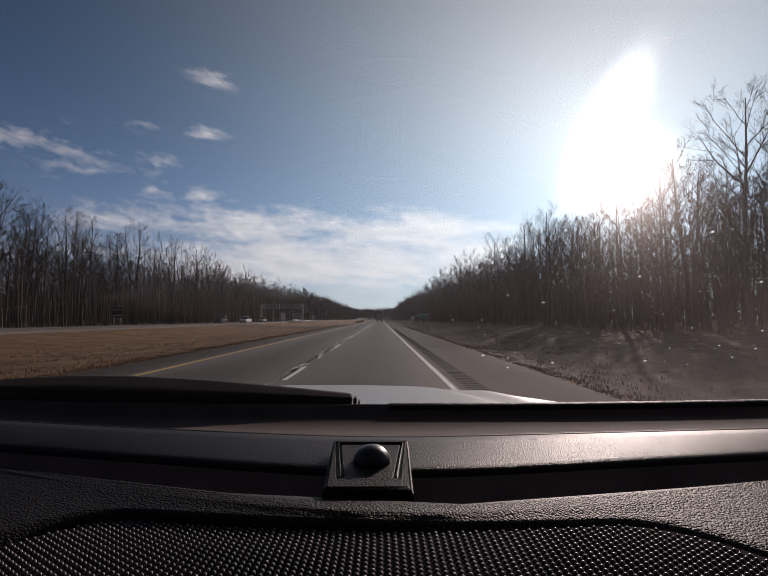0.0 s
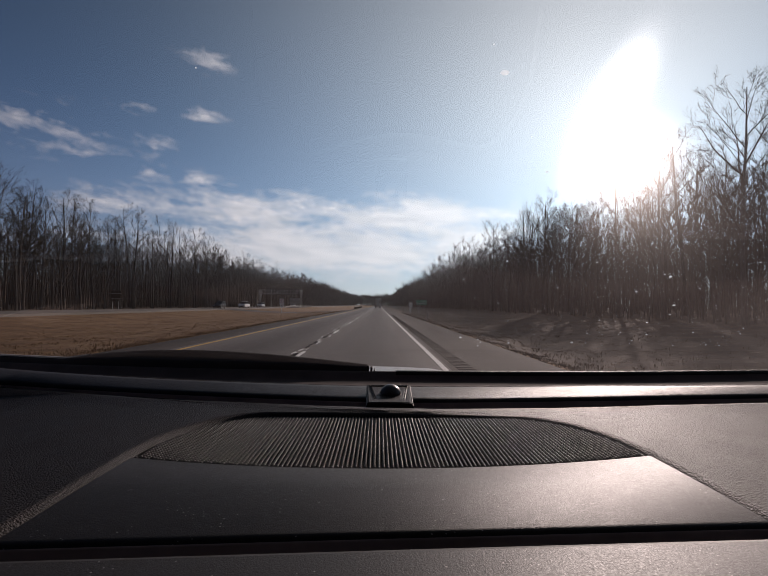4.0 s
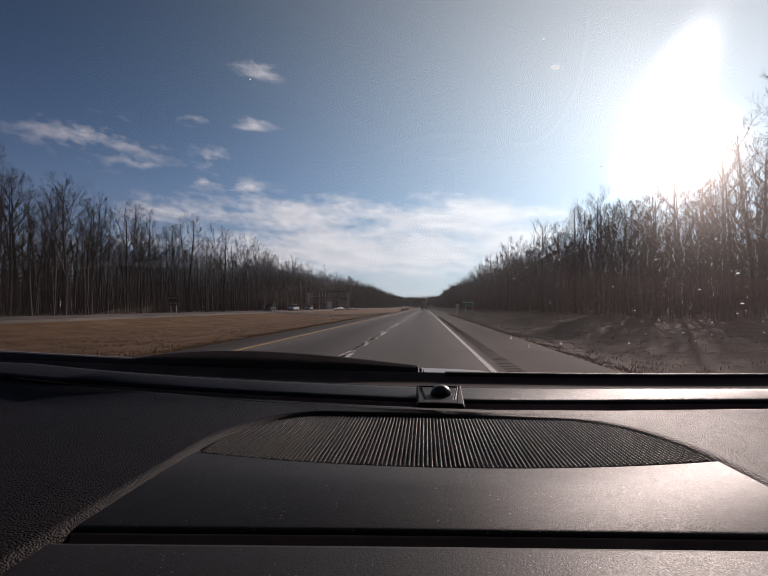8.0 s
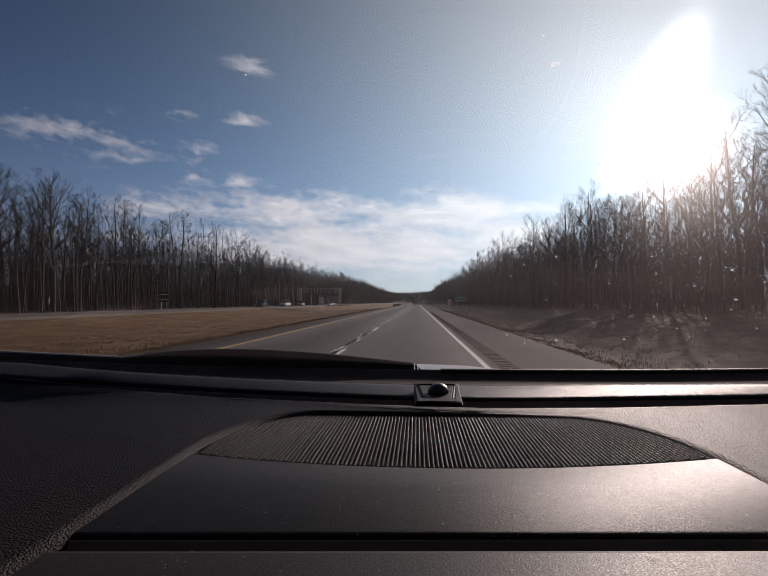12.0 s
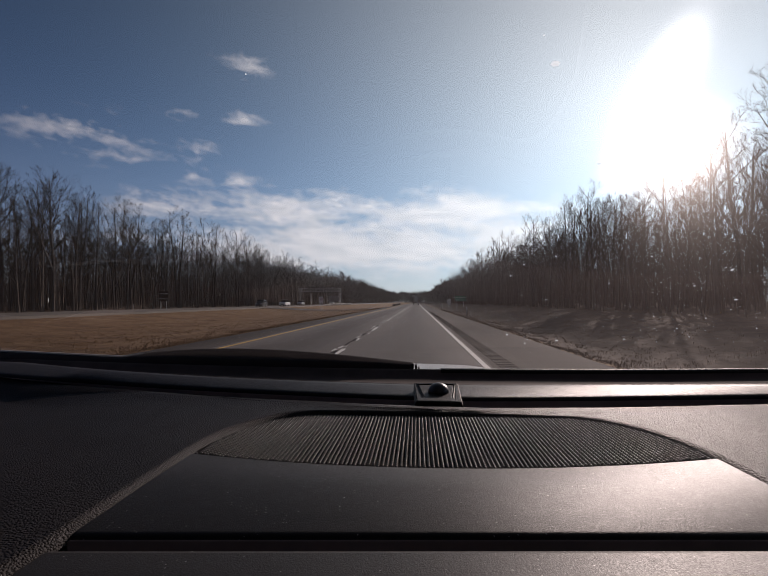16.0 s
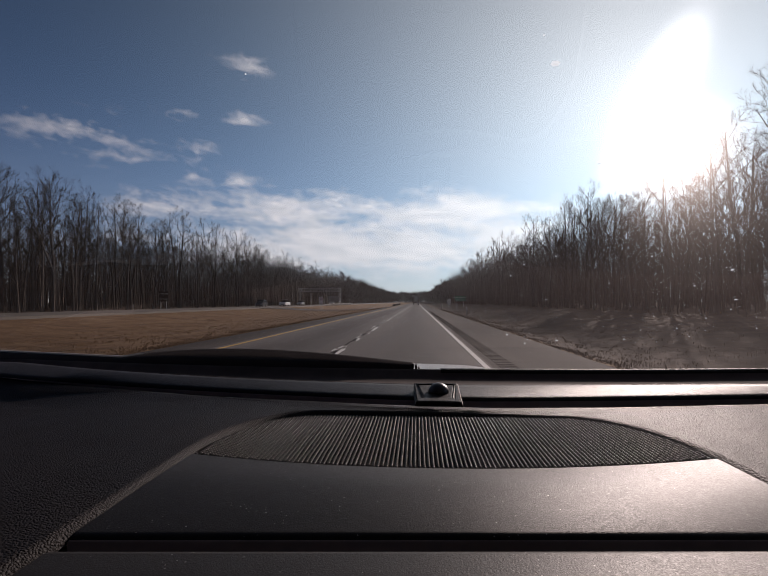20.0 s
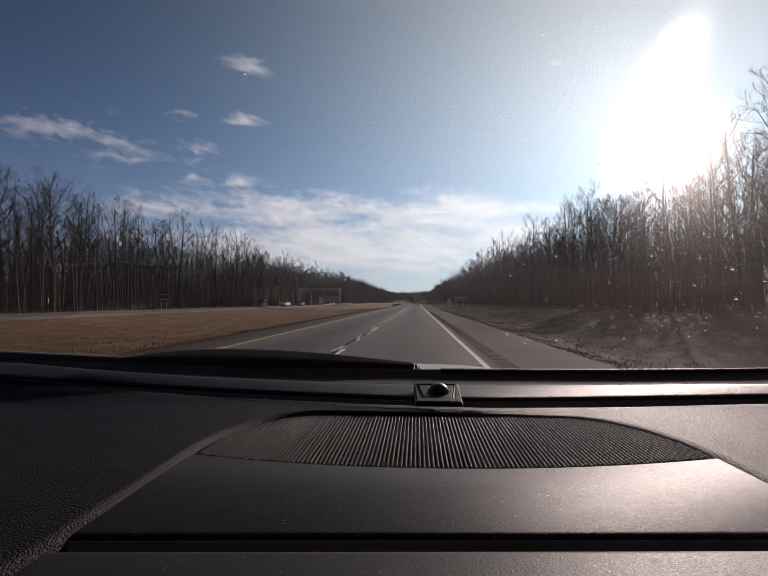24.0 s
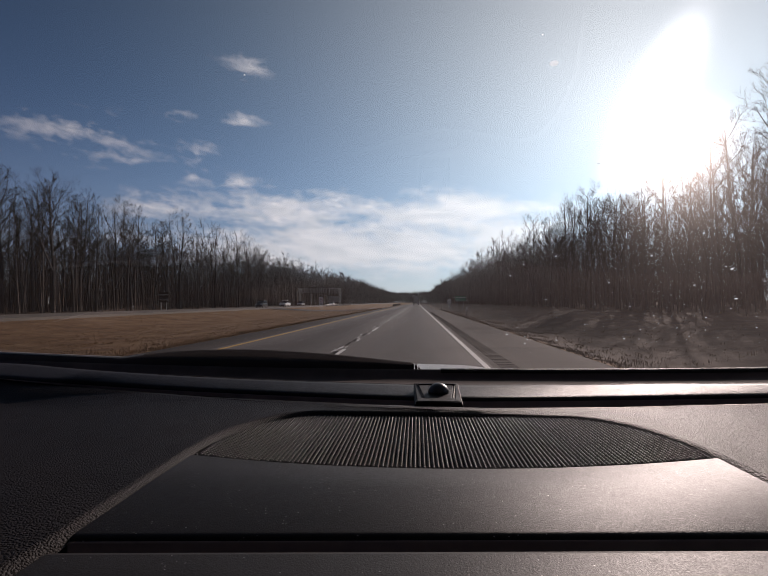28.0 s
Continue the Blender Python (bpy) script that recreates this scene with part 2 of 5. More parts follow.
M_BLACK = plain("matt_black", (0.080, 0.062, 0.057), 0.9, spec=0.15, vary=0.2, scale=20)
# groove tone raised to stand in for veiling glare over the dark recesses
M_LIFTED = plain("lifted_recess", (0.19, 0.148, 0.138), 0.9, spec=0.15, vary=0.2, scale=20)
M_GLOSSBLACK = plain("sensor_dome", (0.022, 0.0185, 0.0175), 0.40, vary=0.1, scale=90, relief=0.00002, relief_scale=900)
M_RUBBER = plain("rubber", (0.048, 0.038, 0.035), 0.75, spec=0.2, vary=0.2)
M_HOOD = plain("hood_paint", (0.30, 0.30, 0.295), 0.40, spec=0.35, vary=0.05, scale=5)
M_LINER = plain("headliner", (0.42, 0.385, 0.36), 0.95, spec=0.1)
M_GLASS = glass_mat("windshield_glass", 1.9, (0.95, 0.95, 0.94), film=0.013)
def speck_mat(k, p, out):
    d = k.n("ShaderNodeBsdfTranslucent", None, Color=(0.80, 0.93, 1.0, 1))
    k.put(out.inputs[0], k.n("ShaderNodeMixShader", None, i0=0.05, i1=d, i2=p))
    p.inputs["Base Color"].default_value = (0.7, 0.68, 0.66, 1)


M_SPECK = mat("windshield_dirt", speck_mat)
M_ROAD = asphalt("asphalt", (0.074, 0.066, 0.061), (0.144, 0.128, 0.120), 0.62)
M_SHOULDER = asphalt("shoulder_asphalt", (0.042, 0.037, 0.035), (0.080, 0.071, 0.066), 0.80)
M_PALE = asphalt("pale_asphalt", (0.13, 0.118, 0.106), (0.21, 0.190, 0.170), 0.7)
M_SPALL = plain("spalled_joint", (0.25, 0.228, 0.21), 0.9, spec=0.05, vary=0.45, scale=5)
M_TAR = plain("tar", (0.016, 0.0145, 0.0135), 0.9, spec=0.05, vary=0.3, scale=3)
M_WHITE = plain("road_white", (0.62, 0.61, 0.58), 0.7, vary=0.25, scale=6)
M_YELLOW = plain("road_yellow", (0.55, 0.33, 0.05), 0.7, vary=0.2, scale=6)
M_GRASS = earth("dry_grass", [(0.30, (0.064, 0.034, 0.018)), (0.5, (0.20, 0.118, 0.062)), (0.72, (0.335, 0.226, 0.125))], 0.35)
M_LITTER = earth("leaf_litter", [(0.30, (0.024, 0.016, 0.011)), (0.52, (0.066, 0.043, 0.029)), (0.75, (0.135, 0.094, 0.066))], 0.5)
M_BLADE = plain("straw", (0.265, 0.170, 0.087), 0.9, spec=0.1, vary=0.45, scale=3)
M_WEED = plain("dead_weed", (0.13, 0.085, 0.05), 0.9, spec=0.1, vary=0.45, scale=3)
M_BARK = bark("bark", (0.028, 0.023, 0.020), (0.108, 0.094, 0.082))
M_TWIG = bark("twigs", (0.030, 0.024, 0.020), (0.098, 0.080, 0.066))
M_RUSSET = plain("russet_leaves", (0.17, 0.07, 0.035), 0.9, spec=0.1, vary=0.4, scale=2)
M_STEEL = plain("galvanised_steel", (0.45, 0.45, 0.44), 0.45, metal=0.8, vary=0.2)
M_SIGNBACK = plain("sign_back", (0.28, 0.275, 0.26), 0.55, metal=0.3, vary=0.15, scale=2)
M_GREEN = plain("green_sign", (0.012, 0.11, 0.06), 0.5, spec=0.3, vary=0.12, scale=2)
M_SIGNRED = plain("sign_red", (0.42, 0.02, 0.02), 0.5, spec=0.3, vary=0.1)
M_DARKSIGN = plain("weathered_sign", (0.06, 0.048, 0.038), 0.8, spec=0.1, vary=0.2)
M_CARWHITE = plain("car_white", (0.75, 0.75, 0.74), 0.25, vary=0.04)
M_CARDARK = plain("car_dark", (0.03, 0.032, 0.036), 0.25, vary=0.1)
M_CARSILVER = plain("car_silver", (0.42, 0.43, 0.44), 0.28, metal=0.4, vary=0.05)
M_CARGLASS = plain("car_glass", (0.012, 0.014, 0.016), 0.06, vary=0.05)
M_LAMPWHITE = plain("headlamp", (0.7, 0.7, 0.68), 0.12, vary=0.05)
M_LAMPRED = plain("tail_lamp", (0.35, 0.012, 0.010), 0.2, vary=0.1)
M_TRAILER = plain("trailer_door", (0.21, 0.175, 0.15), 0.7, spec=0.2, vary=0.2, scale=1.5)
M_RIM = plain("wheel_rim", (0.4, 0.4, 0.4), 0.35, metal=0.8)


# ---- mesh helpers ----
def part(name, bm, material, parent, label=""):
    me = bpy.data.meshes.new(name)
    bm.to_mesh(me)
    bm.free()
    me.materials.append(material)
    ob = new(name, me)
    ob.parent = parent
    if label:
        ob["label"] = label
    return ob


def thing(name, label, category, m=None, group="", kind=""):
    ob = new(name)
    if m is not None:
        ob.matrix_basis = m
    return tagged(ob, label, category, group, kind)


def box(bm, x0, x1, y0, y1, z0, z1, bevel=0.0, seg=2):
    r = bmesh.ops.create_cube(bm, size=1.0)
    for v in r["verts"]:
        v.co = Vector((x0 + (v.co.x + 0.5) * (x1 - x0), y0 + (v.co.y + 0.5) * (y1 - y0), z0 + (v.co.z + 0.5) * (z1 - z0)))
    if bevel:
        ed = list({e for v in r["verts"] for e in v.link_edges})
        bmesh.ops.bevel(bm, geom=ed, offset=bevel, segments=seg, affect="EDGES", profile=0.6)
    return bm


def cyl(bm, a, b, ra, rb=None, n=12):
    a, b = Vector(a), Vector(b)
    d = b - a
    m = Matrix.Translation((a + b) / 2) @ d.to_track_quat("Z", "Y").to_matrix().to_4x4()
    bmesh.ops.create_cone(bm, cap_ends=True, segments=n, radius1=ra, radius2=ra if rb is None else rb, depth=d.length, matrix=m)
    return bm


def sweep(bm, xs, rows, smooth=True, close=False):
    """A surface through sections: rows is a list of functions x -> (y, z)."""
    grid = [[bm.verts.new((x, *f(x))) for x in xs] for f in rows]
    seq = list(zip(grid, grid[1:] + ([grid[0]] if close else []))) if close else list(zip(grid, grid[1:]))
    for r0, r1 in seq:
        for i in range(len(xs) - 1):
            f = bm.faces.new((r0[i], r0[i + 1], r1[i + 1], r1[i]))
            f.smooth = smooth
    return grid


def mesh_part(name, verts, faces, material, parent=None, smooth=False, label=""):
    me = bpy.data.meshes.new(name)
    me.from_pydata(verts, [], faces)
    me.materials.append(material)
    if smooth:
        me.shade_smooth()
    ob = new(name, me)
    ob.parent = parent
    if label:
        ob["label"] = label
    return ob


# ---- ground and roads ----
def ribbon(name, x0, x1, y0, y1, z, material, label, category, nx=2, thick=0.05, step=25.0, height=None, parent=None):
    """A long slab along the road with a real edge."""
    ny = max(2, int((y1 - y0) / step) + 1)
    ys = [y0 + (y1 - y0) * (j / (ny - 1)) ** 1.6 for j in range(ny)]
    xs = [x0 + (x1 - x0) * i / (nx - 1) for i in range(nx)]
    hz = height or (lambda x, y: z)
    v = [(x, y, hz(x, y)) for y in ys for x in xs]
    f = [(j * nx + i, j * nx + i + 1, (j + 1) * nx + i + 1, (j + 1) * nx + i) for j in range(ny - 1) for i in range(nx - 1)]
    n0 = len(v)
    for j, y in enumerate(ys):
        v += [(x0, y, hz(x0, y) - thick), (x1, y, hz(x1, y) - thick)]
    for j in range(ny - 1):
        a, b = n0 + 2 * j, n0 + 2 * j + 2
        f += [(j * nx, (j + 1) * nx, b, a), ((j + 1) * nx + nx - 1, j * nx + nx - 1, a + 1, b + 1)]
    ob = mesh_part(name, v, f, material, parent)
    if parent is None:
        tagged(ob, label, category, kind="structure")
    return ob


def relief_z(x, y):
    """Height of the open ground beside the roads."""
    if -34.5 < x < -7.6:                                     # median: a shallow swale
        s = (x + 7.6) / (-34.5 + 7.6)
        z = -0.03 - 0.55 * math.sin(math.pi * s) ** 1.2
    elif x > 4.1:                                            # verge: a ditch, then a rise into the wood
        s = x - 4.1
        z = -0.04 - 0.5 * math.sin(min(s / 9.0, 1.0) * math.pi) + (0.0 if s < 9 else min((s - 9) * 0.05, 1.2))
    else:
        z = -0.10
        if x < -49:
            z = -0.10 + min((-49 - x) * 0.03, 1.0)
    fine = 0.07 * noise.noise((x * 0.6, y * 0.6, 0)) if not (-7.7 < x < 4.2 or -49 < x < -34) else 0.0
    return z + (fine if y < 160 else 0)


def make_ground():
    xs = [-2500, -900, -300, -140, -90] + [-75 + 2.5 * i for i in range(11)] + [-49.0] + [-48.2, -34.5, -33.6] + [-32.5 + 1.25 * i for i in range(20)] + [-7.9, -7.6, 4.1, 4.4] \
        + [4.9 + 0.9 * i for i in range(24)] + [27.5 + 4 * i for i in range(8)] + [90, 200, 600, 2500]
    ys = [-400, -150, -60, -30] + [-20 + 1.2 * j for j in range(90)] + [88 + 5 * j for j in range(24)] + [208 + 24 * j for j in range(20)] + [720, 900, 1200, 1700, 2600, 4200]
    nx = len(xs)
    v = []
    for y in ys:
        for x in xs:
            z = relief_z(x, y)
            if abs(x) > 2000:
                z = 0.0
            v.append((x, y, z))
    f = [(j * nx + i, j * nx + i + 1, (j + 1) * nx + i + 1, (j + 1) * nx + i) for j in range(len(ys) - 1) for i in range(nx - 1)]
    ob = mesh_part("ground", v, f, M_GRASS, None, smooth=True)
    ob.data.materials.append(M_LITTER)
    for p in ob.data.polygons:
        if p.center.x > 5.2 or p.center.x < -50:
            p.material_index = 1
    tagged(ob, "brown winter ground of dry grass and fallen leaves", "ground", kind="structure")


make_ground()
road = ribbon("road", -6.25, 1.62, -120, 1010, 0.0, M_ROAD, "worn grey asphalt of the two near lanes", "road", nx=5, thick=0.12)
ribbon("shoulder_east", 1.62, 4.2, -120, 1010, -0.006, M_SHOULDER, "grey asphalt shoulder beside the white edge line", "shoulder", thick=0.14)
ribbon("shoulder_west", -7.75, -6.25, -120, 1010, -0.006, M_SHOULDER, "narrow grey asphalt shoulder beside the median", "shoulder", thick=0.14)
ribbon("road_opposite", -47.6, -35.0, -120, 1010, 0.16, M_PALE, "pale asphalt of the opposite carriageway", "road", thick=0.30)

ribbon("median_crossover", -35.0, -7.75, 106, 118, 0.0, M_ROAD, "worn asphalt crossover through the median", "road", nx=12, thick=0.3, step=4.0,
       height=lambda x, y: 0.05 - 0.56 * math.sin(math.pi * min(max((-7.6 - x) / 26.9, 0.0), 1.0)) ** 1.2)


def joint_tar(rng):
    """Short dark tar patches along the joint."""
    v, f = [], []
    for i in range(90):
        y, k = 5 + 150 * rng.random() ** 1.4, len(v)
        x, w0, l = -2.29 + rng.uniform(-0.07, 0.07), rng.uniform(0.03, 0.09), rng.uniform(0.4, 2.2)
        for j in range(10):
            t, q = j * math.pi / 5, rng.uniform(0.6, 1.1)
            v.append((x + w0 * q * math.cos(t), y + l * 0.5 * q * math.sin(t), 0.0055))
        f.append(tuple(range(k, k + 10)))
    mesh_part("tar_patches", v, f, M_TAR, road)


def make_markings():
    # each stripe is a thin worn slab lying on the asphalt
    ribbon("edge_line", 1.43, 1.55, -60, 1000, 0.006, M_WHITE, "", "", thick=0.006, parent=road)
    ribbon("median_line", -6.02, -5.90, -60, 1000, 0.006, M_YELLOW, "", "", thick=0.006, parent=road)
    bm = bmesh.new()
    box(bm, -0.055, 0.055, 0, 3.05, 0, 0.006)
    me = bpy.data.meshes.new("lane_dash")
    bm.to_mesh(me), bm.free()
    me.materials.append(M_WHITE)
    for i in range(60):
        ob = new("lane_dash", me)
        ob.parent = road
        ob.location = (-2.16, 11.2 + 12.19 * (i - 3), 0.001)
    # spalled joint along the lane line, patched with tar
    rng = random.Random(4)
    v, f = [], []
    n = 700
    for i in range(n):
        y = -10 + 0.4 * i
        x = -2.29 + 0.05 * noise.noise((0, y * 0.35, 3.0)) + rng.uniform(-0.012, 0.012)
        w0 = 0.022 + 0.05 * max(0.0, noise.noise((5.0, y * 0.9, 0))) + rng.uniform(0, 0.012)
        v += [(x - w0, y, 0.0035), (x + w0, y, 0.0035)]
        if i:
            f.append((2 * i - 2, 2 * i - 1, 2 * i + 1, 2 * i))
    mesh_part("lane_joint", v, f, M_SPALL, road, label="pale spalled joint between the lanes")
    joint_tar(rng)
    v, f = [], []
    for i in range(170):
        y = 5 + 110 * rng.random() ** 1.5
        x = -2.27 + rng.choice((-1, 1)) * rng.uniform(0.05, 0.16)
        w0, l, k = rng.uniform(0.015, 0.055), rng.uniform(0.15, 1.1), len(v)
        for j in range(8):
            t = j * math.pi / 4
            q = rng.uniform(0.55, 1.1)
            v.append((x + w0 * q * math.cos(t), y + l * 0.5 * q * math.sin(t), 0.0075))
        f.append(tuple(range(k, k + 8)))
    mesh_part("chipped_paint", v, f, M_WHITE, road)
    # rumble grooves in the shoulder
    bm = bmesh.new()
    box(bm, -0.2, 0.2, -0.07, 0.07, -0.004, 0.004, 0.003, 1)
    me = bpy.data.meshes.new("rumble_groove")
    bm.to_mesh(me), bm.free()
    me.materials.append(M_TAR)
    sh = bpy.data.objects["shoulder_east"]
    for i in range(220):
        ob = new("rumble_groove", me)
        ob.parent = sh
        ob.location = (1.98, 4.0 + 0.305 * i, -0.004)


make_markings()


# ---- trees ----
def tube(v, f, pts, radii, n):
    """A tapering tube of n sides through points; two sides make a narrow blade."""
    base = len(v)
    for i, (p, r) in enumerate(zip(pts, radii)):
        d = (pts[min(i + 1, len(pts) - 1)] - pts[max(i - 1, 0)]).normalized()
        a = d.cross(Vector((0.31, 0.9, 0.2))).normalized()
        b = d.cross(a)
        for j in range(n):
            t = 2 * math.pi * j / n + base * 0.7
            q = p + (a * math.cos(t) + b * math.sin(t)) * r
            v.append((q.x, q.y, q.z))
    for i in range(len(pts) - 1):
        for j in range(n if n > 2 else 1):
            k0, k1 = base + i * n + j, base + i * n + (j + 1) % n
            f.append((k0, k1, k1 + n, k0 + n))


def grow(seed, height, base=0.5, width=0.19, counts=(11, 6, 6, 3), twig=0.009, forked=False, stem=0.0085, slim=False):
    """A leafless tree: a straight stem and ascending limbs whose twigs end on a rounded crown. Verts and faces of trunk and crown."""
    rng = random.Random(seed)
    tv, tf, cv, cf = [], [], [], []
    mid, half, wide = height * (1 + base) / 2, height * (1 - base) / 2, height * width
    off = Vector((rng.gauss(0, 0.25), rng.gauss(0, 0.25), 0))

    def inside(p):
        q = p - off
        return (q.x * q.x + q.y * q.y) / (wide * wide) + ((q.z - mid) / half) ** 2

    def line(p, d, length, segs, wob, up, bound=1.08):
        pts = [p.copy()]
        for _ in range(segs):
            d = (d + Vector((rng.gauss(0, wob), rng.gauss(0, wob), rng.gauss(0, wob) + up))).normalized()
            q = p + d * (length / segs)
            if inside(q) > bound * rng.uniform(0.85, 1.15) and q.z > mid - half * 0.6 and len(pts) > 1:
                break
            p = q
            pts.append(p.copy())
        return pts

    def along(pts, s):
        x = s * (len(pts) - 1)
        i = min(int(x), len(pts) - 2)
        return pts[i].lerp(pts[i + 1], x - i), (pts[i + 1] - pts[i]).normalized()

    def taper(q, r, low):
        m = len(q) - 1
        return [max(low, r * (1 - 0.82 * j / m)) for j in range(m + 1)]

    r0 = height * stem * rng.uniform(0.8, 1.25)
    d = Vector((rng.gauss(0, 0.02), rng.gauss(0, 0.02), 1)).normalized()
    p, trunk = Vector((0, 0, -0.3)), []
    for i in range(11):
        trunk.append(p.copy())
        d = (d + Vector((rng.gauss(0, 0.028), rng.gauss(0, 0.028), 0.05))).normalized()
        p = p + d * (height * 0.094)
    stems = [(trunk, r0)]
    tube(tv, tf, trunk, [r0 * 1.3] + [r0 * (1 - 0.88 * (i / 10) ** 1.15) for i in range(1, 11)], 3 if slim else 6)
    if forked:
        i = int(10 * base * rng.uniform(0.6, 0.95))
        a = rng.uniform(0, 6.28)
        q = line(trunk[i], Vector((math.cos(a) * 0.42, math.sin(a) * 0.42, 1)).normalized(), height * (0.92 - i * 0.094), 7, 0.04, 0.10)
        tube(tv, tf, q, taper(q, r0 * 0.7, 0.02), 5)
        stems.append((q, r0 * 0.62))

    def branch(pts, level, r):
        n = max(1, int(round(counts[level] * rng.uniform(0.8, 1.2))))
        total = sum((b - a).length for a, b in zip(pts, pts[1:]))
        last = level == len(counts) - 1
        for i in range(n):
            s = min(0.99, 0.25 + 0.75 * ((i + rng.random()) / n) ** 0.85)
            p, d = along(pts, s)
            out = Vector((rng.gauss(0, 1), rng.gauss(0, 1), rng.gauss(0.1, 0.6)))
            out = (out - d * out.dot(d)).normalized()
            nd = (d + out * rng.uniform(0.45, 0.95)).normalized()
            l = total * rng.uniform(0.30, 0.58) * (1.15 - 0.4 * s)
            rr = max(twig, r * (1 - 0.8 * s) * rng.uniform(0.5, 0.75))
            q = line(p, nd, l, 1 if last or slim else 3 if level == 1 else 2, 0.09, 0.10, 1.2)
            tube(cv, cf, q, taper(q, rr, twig * 0.6), 3 if level == 1 and not slim else 2)
            if not last:
                branch(q, level + 1, rr)

    for pts, r in stems:
        n = counts[0] if r == r0 else counts[0] * 2 // 3
        turn = rng.uniform(0, 6.28)
        for i in range(n):
            s = (base * 0.92 if r == r0 else 0.35) + (0.97 - (base * 0.92 if r == r0 else 0.35)) * ((i + rng.random() * 0.8) / n)
            p, d = along(pts, s)
            turn += 2.4 + rng.gauss(0, 0.5)
            rise = rng.uniform(0.75, 1.25) + 0.9 * max(0.0, s - 0.5)
            nd = (Vector((math.cos(turn), math.sin(turn), 0)) + Vector((0, 0, rise))).normalized()
            l = height * rng.uniform(0.20, 0.36) * (1.2 - 0.5 * s)
            rr = max(0.022, r * (1 - 0.85 * s ** 1.15) * rng.uniform(0.45, 0.7))
            q = line(p, nd, l, 3 if slim else 5, 0.08, 0.07)
            tube(cv, cf, q, taper(q, rr, 0.012), 2 if slim else 4)
            branch(q, 1, rr)
    for _ in range(rng.randrange(3, 8)):            # dead snags on the bare stem
        s = rng.uniform(0.12, base)
        p, d = along(trunk, s)
        a = rng.uniform(0, 6.28)
        q = line(p, Vector((math.cos(a), math.sin(a), rng.uniform(0.0, 0.9))).normalized(), rng.uniform(0.7, 2.2), 2, 0.1, 0.04)
        tube(cv, cf, q, taper(q, 0.02, 0.008), 3)
    return tv, tf, cv, cf


def mesh_of(name, v, f, material):
    me = bpy.data.meshes.new(name)
    me.from_pydata(v, [], f)
    me.materials.append(material)
    return me


NEAR = [grow(10 + i, (17.0, 15.5, 18.5, 16.0, 17.5, 14.0, 18.0, 16.5)[i], (0.40, 0.48, 0.34, 0.42, 0.52, 0.30, 0.40, 0.46)[i], (0.17, 0.13, 0.21, 0.16, 0.12, 0.18, 0.22, 0.14)[i],
             (13, 7, 7, 2), 0.0092, i in (2, 6), 0.0115) for i in range(8)]
MID = [grow(40 + i, (17.0, 15.0, 18.5, 16.5, 17.5)[i], (0.36, 0.44, 0.32, 0.4, 0.48)[i], (0.18, 0.14, 0.2, 0.16, 0.13)[i], (11, 6, 6), 0.016, i == 2, 0.0115) for i in range(5)]


def pole(seed, height, n=9, reach=(1.2, 3.6), thick=(0.03, 0.07)):
    """A slim forest stem with a few bare side boughs, for the depth of the wood."""
    rng = random.Random(seed)
    tv, tf, cv, cf = [], [], [], []
    r, bx, by = rng.uniform(0.09, 0.17), rng.gauss(0, 0.5), rng.gauss(0, 0.5)
    for z, q in ((-0.3, 1.1), (height * 0.55, 0.75), (height, 0.12)):
        for j in range(3):
            a = j * 2.0944
            tv.append((bx * z / height + r * q * math.cos(a), by * z / height + r * q * math.sin(a), z))
    for i in range(2):
        for j in range(3):
            tf.append((i * 3 + j, i * 3 + (j + 1) % 3, i * 3 + 3 + (j + 1) % 3, i * 3 + 3 + j))
    for i in range(n):
        z, a, l, w = height * rng.uniform(0.06, 0.9), rng.uniform(0, 6.28), rng.uniform(*reach), rng.uniform(*thick)
        dx, dy, up = math.cos(a), math.sin(a), rng.uniform(0.4, 1.5)
        b = len(cv)
        cv += [(0, 0, z), (0, 0, z + w * 2.2), (dx * l, dy * l, z + l * up + w), (dx * l, dy * l, z + l * up)]
        cf.append((b, b + 1, b + 2, b + 3))
    return tv, tf, cv, cf


